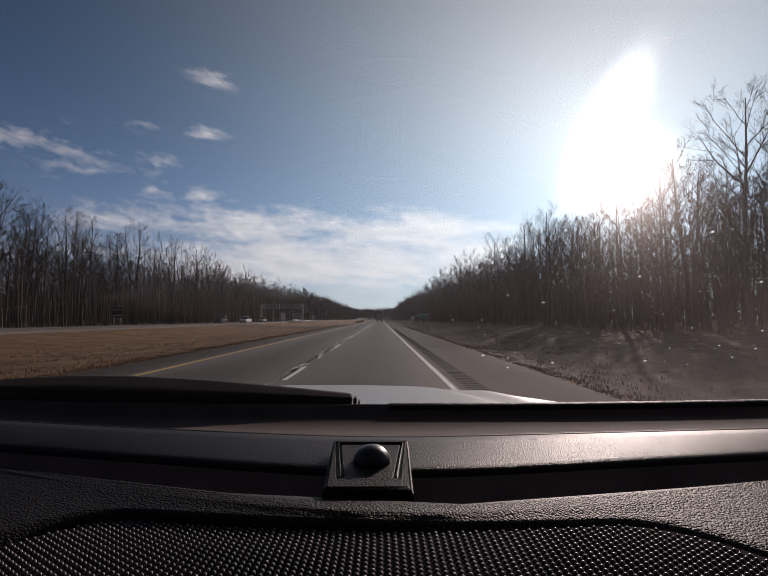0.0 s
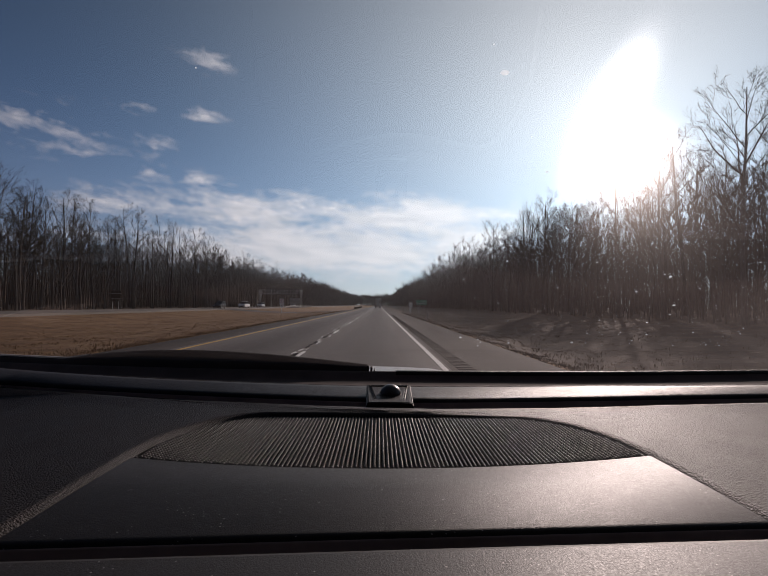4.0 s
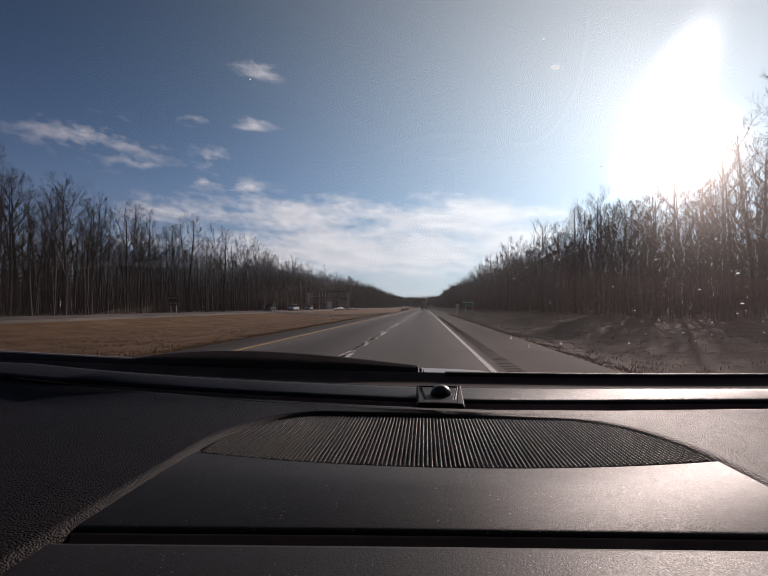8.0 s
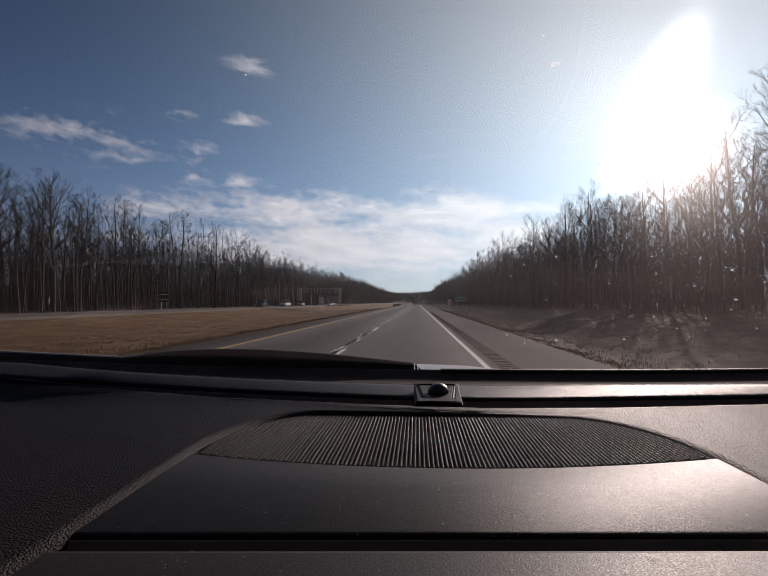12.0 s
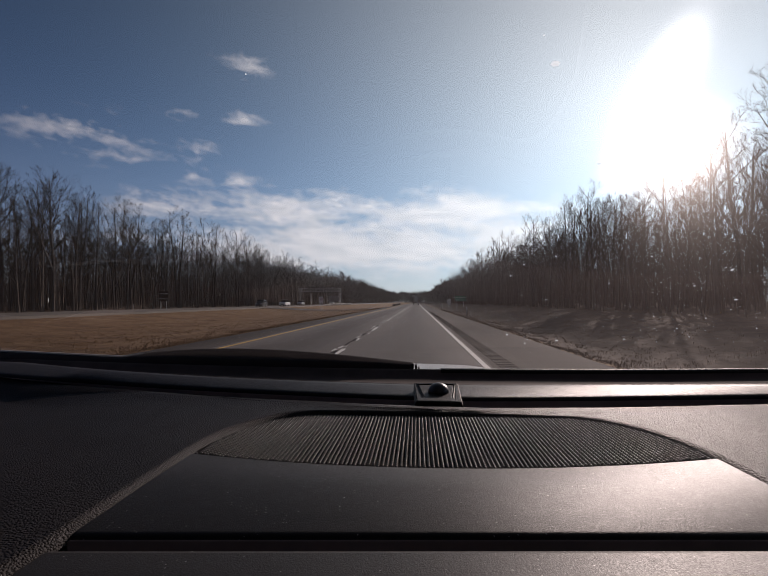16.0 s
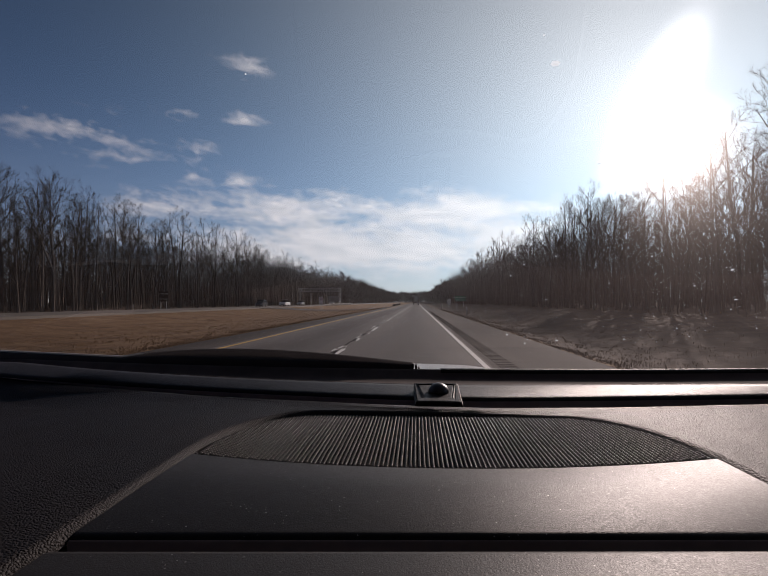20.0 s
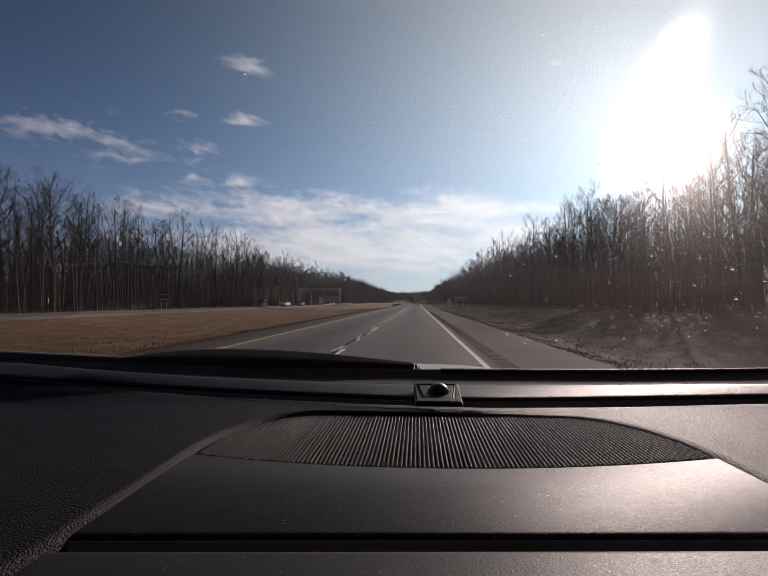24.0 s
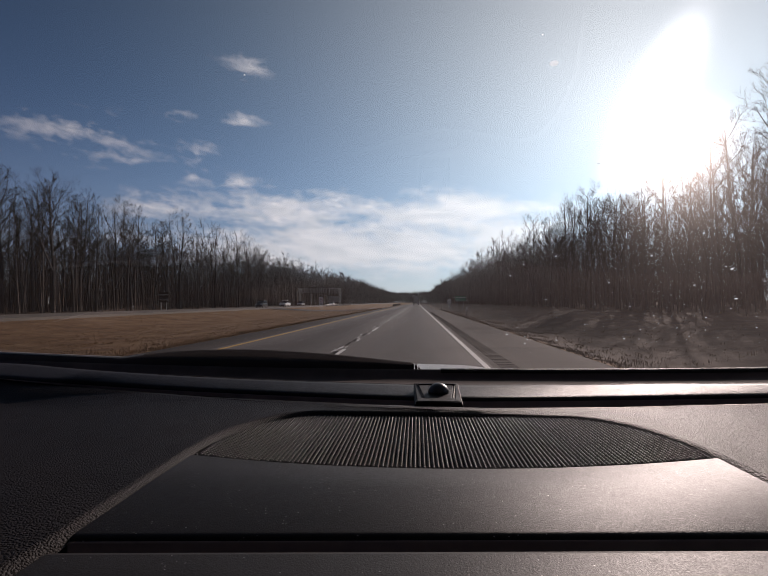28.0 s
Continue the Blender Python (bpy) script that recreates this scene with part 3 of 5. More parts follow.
def slight_tree(seed, height, boughs, twigs, fork, w0, w1):
    """A far-off or small bare tree: a three-sided stem, flat boughs and twigs."""
    rng = random.Random(seed)
    tv, tf, cv, cf = [], [], [], []
    r, bx, by = height * 0.009, rng.gauss(0, 0.5), rng.gauss(0, 0.5)
    for t, q in ((-0.02, 1.2), (0.5, 0.8), (1.0, 0.1)):
        for j in range(3):
            a = j * 2.0944
            tv.append((bx * t + r * q * math.cos(a), by * t + r * q * math.sin(a), height * t))
    for i in range(2):
        for j in range(3):
            tf.append((i * 3 + j, i * 3 + (j + 1) % 3, i * 3 + 3 + (j + 1) % 3, i * 3 + 3 + j))

    def ribbon_between(p, q, wa, wb):
        d = (q - p).normalized()
        n = d.cross(Vector((rng.gauss(0, 1), rng.gauss(0, 1), rng.gauss(0, 1)))).normalized()
        b = len(cv)
        cv.extend([tuple(p - n * wa), tuple(p + n * wa), tuple(q + n * wb), tuple(q - n * wb)])
        cf.append((b, b + 1, b + 2, b + 3))
    for i in range(boughs):
        t = fork + (0.97 - fork) * rng.random() ** 0.8
        p = Vector((bx * t, by * t, height * t))
        a, l = rng.uniform(0, 6.28), height * rng.uniform(0.14, 0.32) * (1.25 - t * 0.7)
        d = Vector((math.cos(a) * 0.6, math.sin(a) * 0.6, rng.uniform(0.5, 1.3))).normalized()
        q = p + d * l
        ribbon_between(p, q, w0, w0 * 0.4)
        for _ in range(twigs):
            u = rng.uniform(0.25, 1.0)
            m = p.lerp(q, u)
            e = (d + Vector((rng.gauss(0, 0.55), rng.gauss(0, 0.55), rng.gauss(0.15, 0.45)))).normalized()
            ribbon_between(m, m + e * l * rng.uniform(0.3, 0.65), w1, w1 * 0.5)
    return tv, tf, cv, cf


BRUSH = [slight_tree(30 + i, 3.2 + 0.6 * i, 9, 2, 0.03, 0.020, 0.010) for i in range(5)]
TALL = [grow(50 + i, (14.5, 13.0, 15.5, 14.0)[i], (0.34, 0.42, 0.3, 0.38)[i], 0.17, (8, 4, 4), 0.020, False, 0.0085, True) for i in range(4)]
TANGLE = [grow(56 + i, (14.5, 13.5, 15.5)[i], (0.24, 0.3, 0.2)[i], 0.18, (9, 4, 4), 0.038, False, 0.009, True) for i in range(3)]
POLE = [pole(i, 10 + 0.8 * i) for i in range(6)]
FAR = [grow(60 + i, (17.5, 15.5, 18.0, 16.5, 17.0)[i], (0.34, 0.42, 0.30, 0.38, 0.45)[i], (0.19, 0.16, 0.22, 0.17, 0.15)[i], (8, 4, 5), 0.030, i == 2, 0.011, True) for i in range(5)]
END = [slight_tree(70 + i, (17.0, 14.5, 16.0)[i], 14, 2, 0.02, 0.32, 0.24) for i in range(3)]
THICKET = [slight_tree(90 + i, (10.0, 8.5, 9.2, 7.4)[i], 10, 3, 0.06, 0.045, 0.022) for i in range(4)]
SAPLING = [slight_tree(80 + i, (8.0, 6.5, 5.0)[i], 12, 5, 0.08, 0.022, 0.010) for i in range(3)]


def tree_proto(set_):
    made = []
    for tv, tf, cv, cf in set_:
        made.append((mesh_of("trunk", tv, tf, M_BARK), mesh_of("crown", cv, cf, M_TWIG)))
    return made


NEAR_ME = tree_proto(NEAR)
MID_ME = tree_proto(MID)


def plant(kind, i, x, y, scale, turn, group):
    me_t, me_c = kind[i % len(kind)]
    ob = thing("tree", "tall leafless deciduous tree with grey-brown bark at the wood's edge", "tree",
               Matrix.LocRotScale((x, y, relief_z(x, y)), Euler((0, 0, turn)), None), group)
    for nm, me in (("trunk", me_t), ("crown", me_c)):
        p = new(nm, me)
        p.parent = ob
        p.scale = (scale, scale, scale)


def forest(name, sets, spots, label):
    """Many trees that nobody could count, joined into one mesh of kind stuff."""
    V, F, n = [], [], 0
    for k, (x, y, s, turn) in enumerate(spots):
        tv, tf, cv, cf = sets[k % len(sets)]
        a = np.array(tv + cv) * s
        c, sn = math.cos(turn), math.sin(turn)
        b = np.empty_like(a)
        b[:, 0] = a[:, 0] * c - a[:, 1] * sn + x
        b[:, 1] = a[:, 0] * sn + a[:, 1] * c + y
        b[:, 2] = a[:, 2] + relief_z(x, min(y, 2000))
        V.append(b)
        F.append(np.array(tf) + n)
        F.append(np.array(cf) + n + len(tv))
        n += len(a)
    V, F = np.concatenate(V), np.concatenate(F)
    me = bpy.data.meshes.new(name)
    me.vertices.add(len(V)), me.loops.add(F.size), me.polygons.add(len(F))
    me.vertices.foreach_set("co", V.astype(np.float32).ravel())
    me.loops.foreach_set("vertex_index", F.astype(np.int32).ravel())
    me.polygons.foreach_set("loop_start", np.arange(0, F.size, 4, dtype=np.int32))
    me.update(calc_edges=True)
    me.materials.append(M_TWIG)
    ob = new(name, me)
    return tagged(ob, label, "trees", kind="stuff")


def make_woods():
    rng = random.Random(21)
    # edge trees as things of their own, both sides
    for side, x0, y0, y1, step, grp in ((1, 23.5, 27, 118, 2.4, "trees along the verge"), (-1, -53.0, 44, 178, 2.7, "trees beyond the opposite carriageway")):
        y, i = y0, 0
        while y < y1:
            for row in range(2):
                x = x0 + side * (row * 4.2 + rng.uniform(-1.3, 1.6))
                s = rng.uniform(0.74, 1.10) * (0.94 if row == 0 else 1.03) * ((1.20 if y < 95 else 1.27) if side < 0 else (0.88 if y < 38 else 0.96))
                near = (y < 85 and side > 0) or (y < 105 and side < 0)
                plant(NEAR_ME if near else MID_ME, i * 3 + row + rng.randrange(6), x, y + rng.uniform(-1.2, 1.2) + row * 1.1, s, rng.uniform(0, 6.28), grp)
            y += step * rng.uniform(0.75, 1.3) * (1.0 if y < 90 else 1.35)
            i += 1
    # deeper and farther rows
    mid, far, sap = [], [], []
    for side, x0 in ((1, 23.5), (-1, -53.0)):
        for row in range(6 if side < 0 else 3):
            y = 34.0 if side > 0 else 40.0
            while y < 330:
                x = x0 + side * (8 + row * 4.5 + rng.uniform(-2.2, 2.2))
                if y < 150 and row < 3:
                    if rng.random() < 0.58:
                        mid.append((x, y, rng.uniform(0.78, 1.06) * (1.16 if side < 0 else 0.94), rng.uniform(0, 6.28)))
                elif y > 110:
                    far.append((x, y, rng.uniform(0.8, 1.12) * (1.14 if side < 0 else 1.0), rng.uniform(0, 6.28)))
                y += rng.uniform(3.0, 6.0) * (1 + y / 320)
        y = 118.0 if side > 0 else 178.0
        while y < 1150:
            for row in range(4):
                far.append((x0 + side * (row * 4.5 + rng.uniform(-2.0, 2.0)), y + rng.uniform(-2, 2), rng.uniform(0.82, 1.2) * (1.12 if side < 0 else 1.0), rng.uniform(0, 6.28)))
            y += 2.2 + y / 250
        y = 10.0
        while y < 260:
            for row in range(3):
                sap.append((x0 + side * (row * 3.0 - 1.5 + rng.uniform(-1.5, 1.5)), y + rng.uniform(-1, 1), rng.uniform(0.5, 1.15), rng.uniform(0, 6.28)))
            y += 1.3 + y / 120
    end = []
    for i in range(420):                       # the wood that closes the view where the road bends away
        end.append((rng.uniform(-70, 52), rng.uniform(1014, 1120), rng.uniform(0.95, 1.5), rng.uniform(0, 6.28)))
    end += [q for q in far if q[1] > 340]
    far = [q for q in far if q[1] <= 340]
    deep, thick = [], []
    for side, x0 in ((1, 26.0), (-1, -55.5)):
        for i in range(4600 if side < 0 else 2200):
            y = -5 + 420 * rng.random() ** 1.25
            spot = (x0 + side * 75 * rng.random() ** 0.9, y)
            if side < 0:
                deep.append((*spot, rng.uniform(0.55, 1.15) * 0.95, rng.uniform(0, 6.28)))
            else:
                thick.append((*spot, 0.40 + 0.75 * rng.random() ** 1.6, rng.uniform(0, 6.28)))
    brush = []
    for side, x0, n in ((1, 23.0, 2500), (-1, -54.0, 1100)):
        for i in range(n):
            brush.append((x0 + side * 34 * rng.random() ** 1.1, 2 + 300 * rng.random() ** 1.3, rng.uniform(0.55, 1.15), rng.uniform(0, 6.28)))
    forest("brushwood", BRUSH, brush, "low tangled bare brushwood inside the wood's edge")
    V, F = [], []
    for i in range(46):
        cx, cy, cz = -51.5 - rng.random() * 5, 36 + 150 * rng.random(), rng.uniform(0.6, 4.5)
        for _ in range(170):
            p = Vector((cx + rng.gauss(0, 0.8), cy + rng.gauss(0, 0.8), max(0.2, cz + rng.gauss(0, 1.0))))
            u = Vector((rng.gauss(0, 1), rng.gauss(0, 1), rng.gauss(0, 1))).normalized() * 0.05
            w = u.cross(Vector((0.3, 0.5, 0.8))).normalized() * 0.035
            b = len(V)
            V += [tuple(p - u), tuple(p + w), tuple(p + u), tuple(p - w)]
            F.append((b, b + 1, b + 2, b + 3))
    tagged(mesh_part("russet_foliage", V, F, M_RUSSET), "withered russet leaves still hanging on low beech shoots", "foliage", kind="stuff")
    for i in range(500):
        thick.append((52 + 80 * rng.random(), -5 + 380 * rng.random(), rng.uniform(1.0, 1.45), rng.uniform(0, 6.28)))
    tall, dense = [], []
    for side, x0, n, s0 in ((-1, -58.0, 620, 0.84), (1, 31.0, 860, 0.80)):
        for i in range(n):
            (tall if side < 0 else dense).append((x0 + side * 38 * rng.random(), (40 if side < 0 else 36) + 280 * rng.random() ** 1.2, s0 + 0.32 * rng.random(), rng.uniform(0, 6.28)))
    forest("inner_woodland", TALL, tall, "crowded bare trees behind the wood's edge")
    forest("sunward_woodland", TANGLE, dense, "crowded bare trees between the sun and the verge")
    forest("thicket", THICKET, thick, "tangle of bare young trees filling the wood")
    forest("deep_woodland", POLE, deep, "depth of the wood, crowded bare stems")
    forest("woodland", MID, mid, "dense leafless woodland behind the edge trees")
    forest("far_woodland", FAR, far, "distant leafless woodland lining the highway")
    forest("horizon_woodland", END, end, "far wood at the end of the highway")
    forest("undergrowth", SAPLING, sap, "thicket of bare saplings and brush under the trees")


make_woods()


# ---- the car round the camera ----
CZ = 1.40      # height of the eye over the road; the dashboard lies 8 cm below it
car = thing("car_cabin", "black dashboard, windshield and pale hood of a car on the road", "car")


def curve(y0, left, right, far, xc=0.03, r=0.06):
    """Plan of an edge of the dashboard: swept forward to both sides, rounded in the middle."""
    return lambda x: y0 + (left if x < xc else right) * (math.hypot(x - xc, r) - r) + far * min(max(-0.12 - x, 0.0), 0.42) ** 2


Y1, Y2, Y3, Y4 = (lambda x: 0.612 + 0.18 * (x - 0.06) ** 2), curve(0.488, 0.17, 0.09, 0.33), curve(0.411, 0.17, 0.12, 0.22), curve(0.3665, 0.19, 0.17, 0.44)
TRAY_L, TRAY_R, TRAY_F = -0.128, 0.1640, 0.357


def spaced(a, b, n):
    return [a + (b - a) * i / n for i in range(n + 1)]


def tray_outline(inset, n=14, front=TRAY_F, back=-0.16, r=0.095, rx=0.056):
    """Plan of the recessed tray: straight sides, rounded far corners. From the near left round to the near right."""
    l, rr, f = TRAY_L + inset, TRAY_R - inset, front - inset
    pts = [(l, y) for y in spaced(back, f - r, 10)]
    for i in range(1, n + 1):
        t = math.pi / 2 * i / n
        pts.append((l + rx * (1 - math.cos(t)), f - r + r * math.sin(t)))
    pts += [(x, f) for x in spaced(l + rx, rr - rx, 10)[1:-1]]
    for i in range(n + 1):
        t = math.pi / 2 * (1 - i / n)
        pts.append((rr - rx * (1 - math.cos(t)), f - r + r * math.sin(t)))
    pts += [(rr, y) for y in spaced(f - r, back, 10)[1:]]
    return pts


def loop_surface(bm, loops, smooth=True):
    """Faces between outlines of equal length: each a list of (x, y, z)."""
    rows = [[bm.verts.new(p) for p in lp] for lp in loops]
    for a, b in zip(rows, rows[1:]):
        for i in range(len(a) - 1):
            f = bm.faces.new((a[i], a[i + 1], b[i + 1], b[i]))
            f.smooth = smooth
    return rows


HEX = [(math.cos(c * math.pi / 3), math.sin(c * math.pi / 3)) for c in range(6)]


def make_dash():
    z = CZ
    xs = spaced(-0.80, 0.72, 60)
    # black gulley between the glass and the strip
    bm = bmesh.new()
    sweep(bm, xs, [lambda x: (Y1(x), z - 0.0852), lambda x: (Y1(x) - 0.006, z - 0.0875),
                   lambda x: (Y1(x) - 0.012, z - 0.094), lambda x: (Y2(x) + 0.004, z - 0.096), lambda x: (Y2(x) + 0.0015, z - 0.089)])
    part("defroster_gulley", bm, M_BLACK, car, "matt black demister gulley under the glass")
    # far slope of the gulley, painted darker to kill its sunlit reflection in the glass
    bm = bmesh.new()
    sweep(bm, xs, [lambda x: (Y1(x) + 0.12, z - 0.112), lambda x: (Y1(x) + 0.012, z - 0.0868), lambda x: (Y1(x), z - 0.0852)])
    part("glass_border", bm, M_HOLE_SLOPE, car, "far slope of the gulley, darkened to dim its sunlit reflection")
    bm = bmesh.new()
    sweep(bm, spaced(0.03, 0.70, 40), [lambda x: (Y1(x) + 0.010, z - 0.0862), lambda x: (Y1(x) + 0.004, z - 0.0842), lambda x: (Y1(x) - 0.002, z - 0.0837), lambda x: (Y1(x) - 0.006, z - 0.0852), lambda x: (Y1(x) - 0.0075, z - 0.0885)])
    part("dash_front_lip", bm, M_SKIN, car, "grained lip at the dashboard's far edge")
    # raised strip with softened edges
    bm = bmesh.new()
    sweep(bm, xs, [lambda x: (Y2(x) + 0.001, z - 0.100), lambda x: (Y2(x), z - 0.0855), lambda x: (Y2(x) - 0.003, z - 0.0830), lambda x: (Y2(x) - 0.02, z - 0.0818),
                   lambda x: (Y3(x) + 0.008, z - 0.0805), lambda x: (Y3(x) + 0.002, z - 0.0812), lambda x: (Y3(x), z - 0.0835), lambda x: (Y3(x) - 0.001, z - 0.105)])
    part("dash_strip", bm, M_STRIP, car, "grained black strip across the dashboard")
    bm = bmesh.new()
    n = 440
    for i in range(n):
        x = -0.30 + 0.8 * i / n
        y = Y2(x) - 0.0008
        box(bm, x - 0.0005, x + 0.0005, y - 0.0010, y + 0.0010, z - 0.0848, z - 0.08275)
    part("strip_beading", bm, M_STRIP, car, "fine moulded beading along the strip")
    # groove lining in the raised tone, laid over the strip's near wall
    bm = bmesh.new()
    sweep(bm, xs, [lambda x: (Y3(x) - 0.0004, z - 0.0838), lambda x: (Y3(x) - 0.0012, z - 0.0846), lambda x: (Y3(x) - 0.003, z - 0.0945), lambda x: (Y4(x) + 0.003, z - 0.0945), lambda x: (Y4(x) + 0.0008, z - 0.095)])
    part("dash_groove", bm, M_LIFTED, car, "deep black groove")
    # the skin round the tray: outer sheet in three pieces that meet along the tray's outline
    out = tray_outline(0.0)
    floor_z = z - 0.0838
    outer = []
    for i, (x, y) in enumerate(out):
        k = i / (len(out) - 1)
        if x < TRAY_L + 0.001 and y < TRAY_F - 0.0951:
            outer.append((-0.80, y * 2.2 + 0.02))
        elif x > TRAY_R - 0.001 and y < TRAY_F - 0.0951:
            outer.append((0.72, y * 2.2 + 0.02))
        else:
            t = (x - TRAY_L) / (TRAY_R - TRAY_L)
            xo = -0.80 + 1.52 * t
            outer.append((xo, Y4(xo)))
    sheets = []
    for s in (1.0, 0.75, 0.5, 0.3, 0.15, 0.05, 0.0):
        lp = []
        for (x, y), (xo, yo) in zip(out, outer):
            px, py = x + (xo - x) * s, y + (yo - y) * s
            pz = z - 0.0790 - 0.0012 * (1 - min(1, s * 8)) - 0.018 * max(0, abs(px - 0.02) - 0.25) ** 1.3 - 0.0016 * min(max((px - 0.02) / 0.08, 0.0), 1.0)
            lp.append((px, min(py, Y4(px)), pz))
        sheets.append(lp)
    rim = [[(x - 0.25 * i * min(max((x - 0.04) / 0.05, 0.0), 1.0), y, z - 0.0800 - d - 0.0016 * min(max((x - 0.02) / 0.08, 0.0), 1.0)) for x, y in tray_outline(i)] for i, d in ((0.0010, 0.0003), (0.0024, 0.0012), (0.0044, 0.0032), (0.0052, 0.0052))]
    front_lip = [(p[0], p[1] + 0.0, p[2] - 0.02) for p in sheets[0]]
    bm = bmesh.new()
    loop_surface(bm, [front_lip] + sheets + rim)
    part("dash_skin", bm, M_SKIN, car, "grained black dashboard skin")
    # tray floor: the speaker mesh and the smooth lid
    def arc(x):
        return 0.244 + 0.0165 * (x / 0.13) ** 2
    bm = bmesh.new()
    tr = tray_outline(0.0048)
    nn = [(x, y) for x, y in tr if y >= arc(x)]
    top = [bm.verts.new((x, y, floor_z + 0.0004)) for x, y in nn]
    bot = [bm.verts.new((x, arc(x) - 0.001, floor_z + 0.0002)) for x in spaced(nn[-1][0], nn[0][0], 24)]
    bm.faces.new(list(reversed(top + bot)))
    grille = part("speaker_grille", bm, M_HOLE_SLOPE, car, "black perforated speaker grille")
    V, F = [], []
    px, py = 0.00236, 0.00258
    inner_l, inner_r, inner_f, r = TRAY_L + 0.0065, TRAY_R - 0.0080, TRAY_F - 0.0052, 0.092
    for i in range(118):
        x = inner_l + i * px
        for j in range(48):
            y = 0.239 + (j + (0.5 if i % 2 else 0)) * py
            if x > inner_r or y > inner_f or y < arc(x) + 0.001:
                continue
            if y > inner_f - r:
                lim = (1 - math.sqrt(max(0, 1 - ((y - inner_f + r) / r) ** 2))) * 0.053
                if x < inner_l + lim or x > inner_r - lim:
                    continue
            b = len(V)
            for q, h in ((0.00084, 0.0), (0.00068, 0.0004), (0.00032, 0.00066)):
                V += [(x + q * cx, y + q * cy, floor_z + 0.0004 + h) for cx, cy in HEX]
            for k in (0, 6):
                F += [(b + k + c, b + k + (c + 1) % 6, b + k + 6 + (c + 1) % 6, b + k + 6 + c) for c in range(6)]
            F.append(tuple(range(b + 12, b + 18)))
    tagged(mesh_part("grille_bead", V, F, M_GRILLE, grille, smooth=True), kind="stuff")
    # lid with a seam groove behind it
    il, ir = TRAY_L + 0.005, TRAY_R - 0.0060
    lx = spaced(il, ir, 30)
    def seam(x):
        return 0.1722 + 0.066 * x
    bm = bmesh.new()
    sweep(bm, lx, [lambda x: (arc(x) + 0.0005, floor_z - 0.0035), lambda x: (arc(x), floor_z + 0.0002), lambda x: (arc(x) - 0.0015, floor_z + 0.0010), lambda x: (0.215, floor_z + 0.0014),
                   lambda x: (seam(x) + 0.0040, floor_z + 0.0011), lambda x: (seam(x) + 0.0012, floor_z + 0.0004), lambda x: (seam(x), floor_z - 0.006)])
    part("tray_lid", bm, M_PANEL, car, "smooth black tray lid")
    # seam lining in the same raised tone, over the lid's near wall
    bm = bmesh.new()
    sx = spaced(il, ir, 24)
    sweep(bm, sx, [lambda x: (seam(x) + 0.0006, floor_z - 0.0004), lambda x: (seam(x) - 0.0004, floor_z - 0.0008), lambda x: (seam(x) - 0.0008, floor_z - 0.005), lambda x: (seam(x) - 0.0072, floor_z - 0.005), lambda x: (seam(x) - 0.0080, floor_z - 0.004)])
    part("lid_seam", bm, M_LIFTED, car, "black seam")
    bm = bmesh.new()
    sweep(bm, lx, [lambda x: (seam(x) - 0.0075, floor_z - 0.006), lambda x: (seam(x) - 0.0083, floor_z + 0.0001), lambda x: (seam(x) - 0.0112, floor_z + 0.0009), lambda x: (0.10, floor_z + 0.001), lambda x: (-0.18, floor_z)])
    part("tray_base", bm, M_PANEL, car)
    # sensor holder in the strip: a bevelled trapezoid bezel, a sunk plate and a dome
    hx, hy = 0.0172, 0.4
    bm = bmesh.new()
    zt = z - 0.0738

    def ring(w_far, w_near, yf, yn, h_far, h_near):
        return [(hx - w_near, yn, h_near), (hx + w_near, yn, h_near), (hx + w_far, yf, h_far), (hx - w_far, yf, h_far)]
    rings = [ring(0.0202, 0.0190, 0.443, 0.378, z - 0.110, z - 0.112), ring(0.0201, 0.0187, 0.442, 0.3795, zt - 0.0015, zt - 0.0055), ring(0.0194, 0.0179, 0.4405, 0.3815, zt, zt - 0.0038),
             ring(0.0176, 0.0128, 0.4375, 0.3900, zt, zt - 0.0032), ring(0.0171, 0.0122, 0.4366, 0.3910, zt - 0.0016, zt - 0.0047), ring(0.0164, 0.0116, 0.4350, 0.3925, zt - 0.0009, zt - 0.0040)]
    vv = [[bm.verts.new(q) for q in r_] for r_ in rings]
    for a, b in zip(vv, vv[1:]):
        for i in range(4):
            bm.faces.new((a[i], a[(i + 1) % 4], b[(i + 1) % 4], b[i]))
    bm.faces.new(vv[-1])
    bmesh.ops.bevel(bm, geom=[e for e in bm.edges if abs(e.verts[0].co.z - e.verts[1].co.z) > 0.002 and e.verts[0].co.x != e.verts[1].co.x], offset=0.0012, segments=2, affect="EDGES")
    holder = part("sensor_bezel", bm, M_STRIP, car, "bevelled black light sensor bezel")
    bm = bmesh.new()
    bmesh.ops.create_uvsphere(bm, u_segments=28, v_segments=16, radius=0.0090)
    for v in bm.verts:
        v.co = Vector((hx + 0.0012 + v.co.x, 0.412 + v.co.y, zt - 0.003 + v.co.z * 0.92))
    for f in bm.faces:
        f.smooth = True
    part("sensor_dome", bm, M_GLOSSBLACK, holder, "glossy black sensor dome")


make_dash()


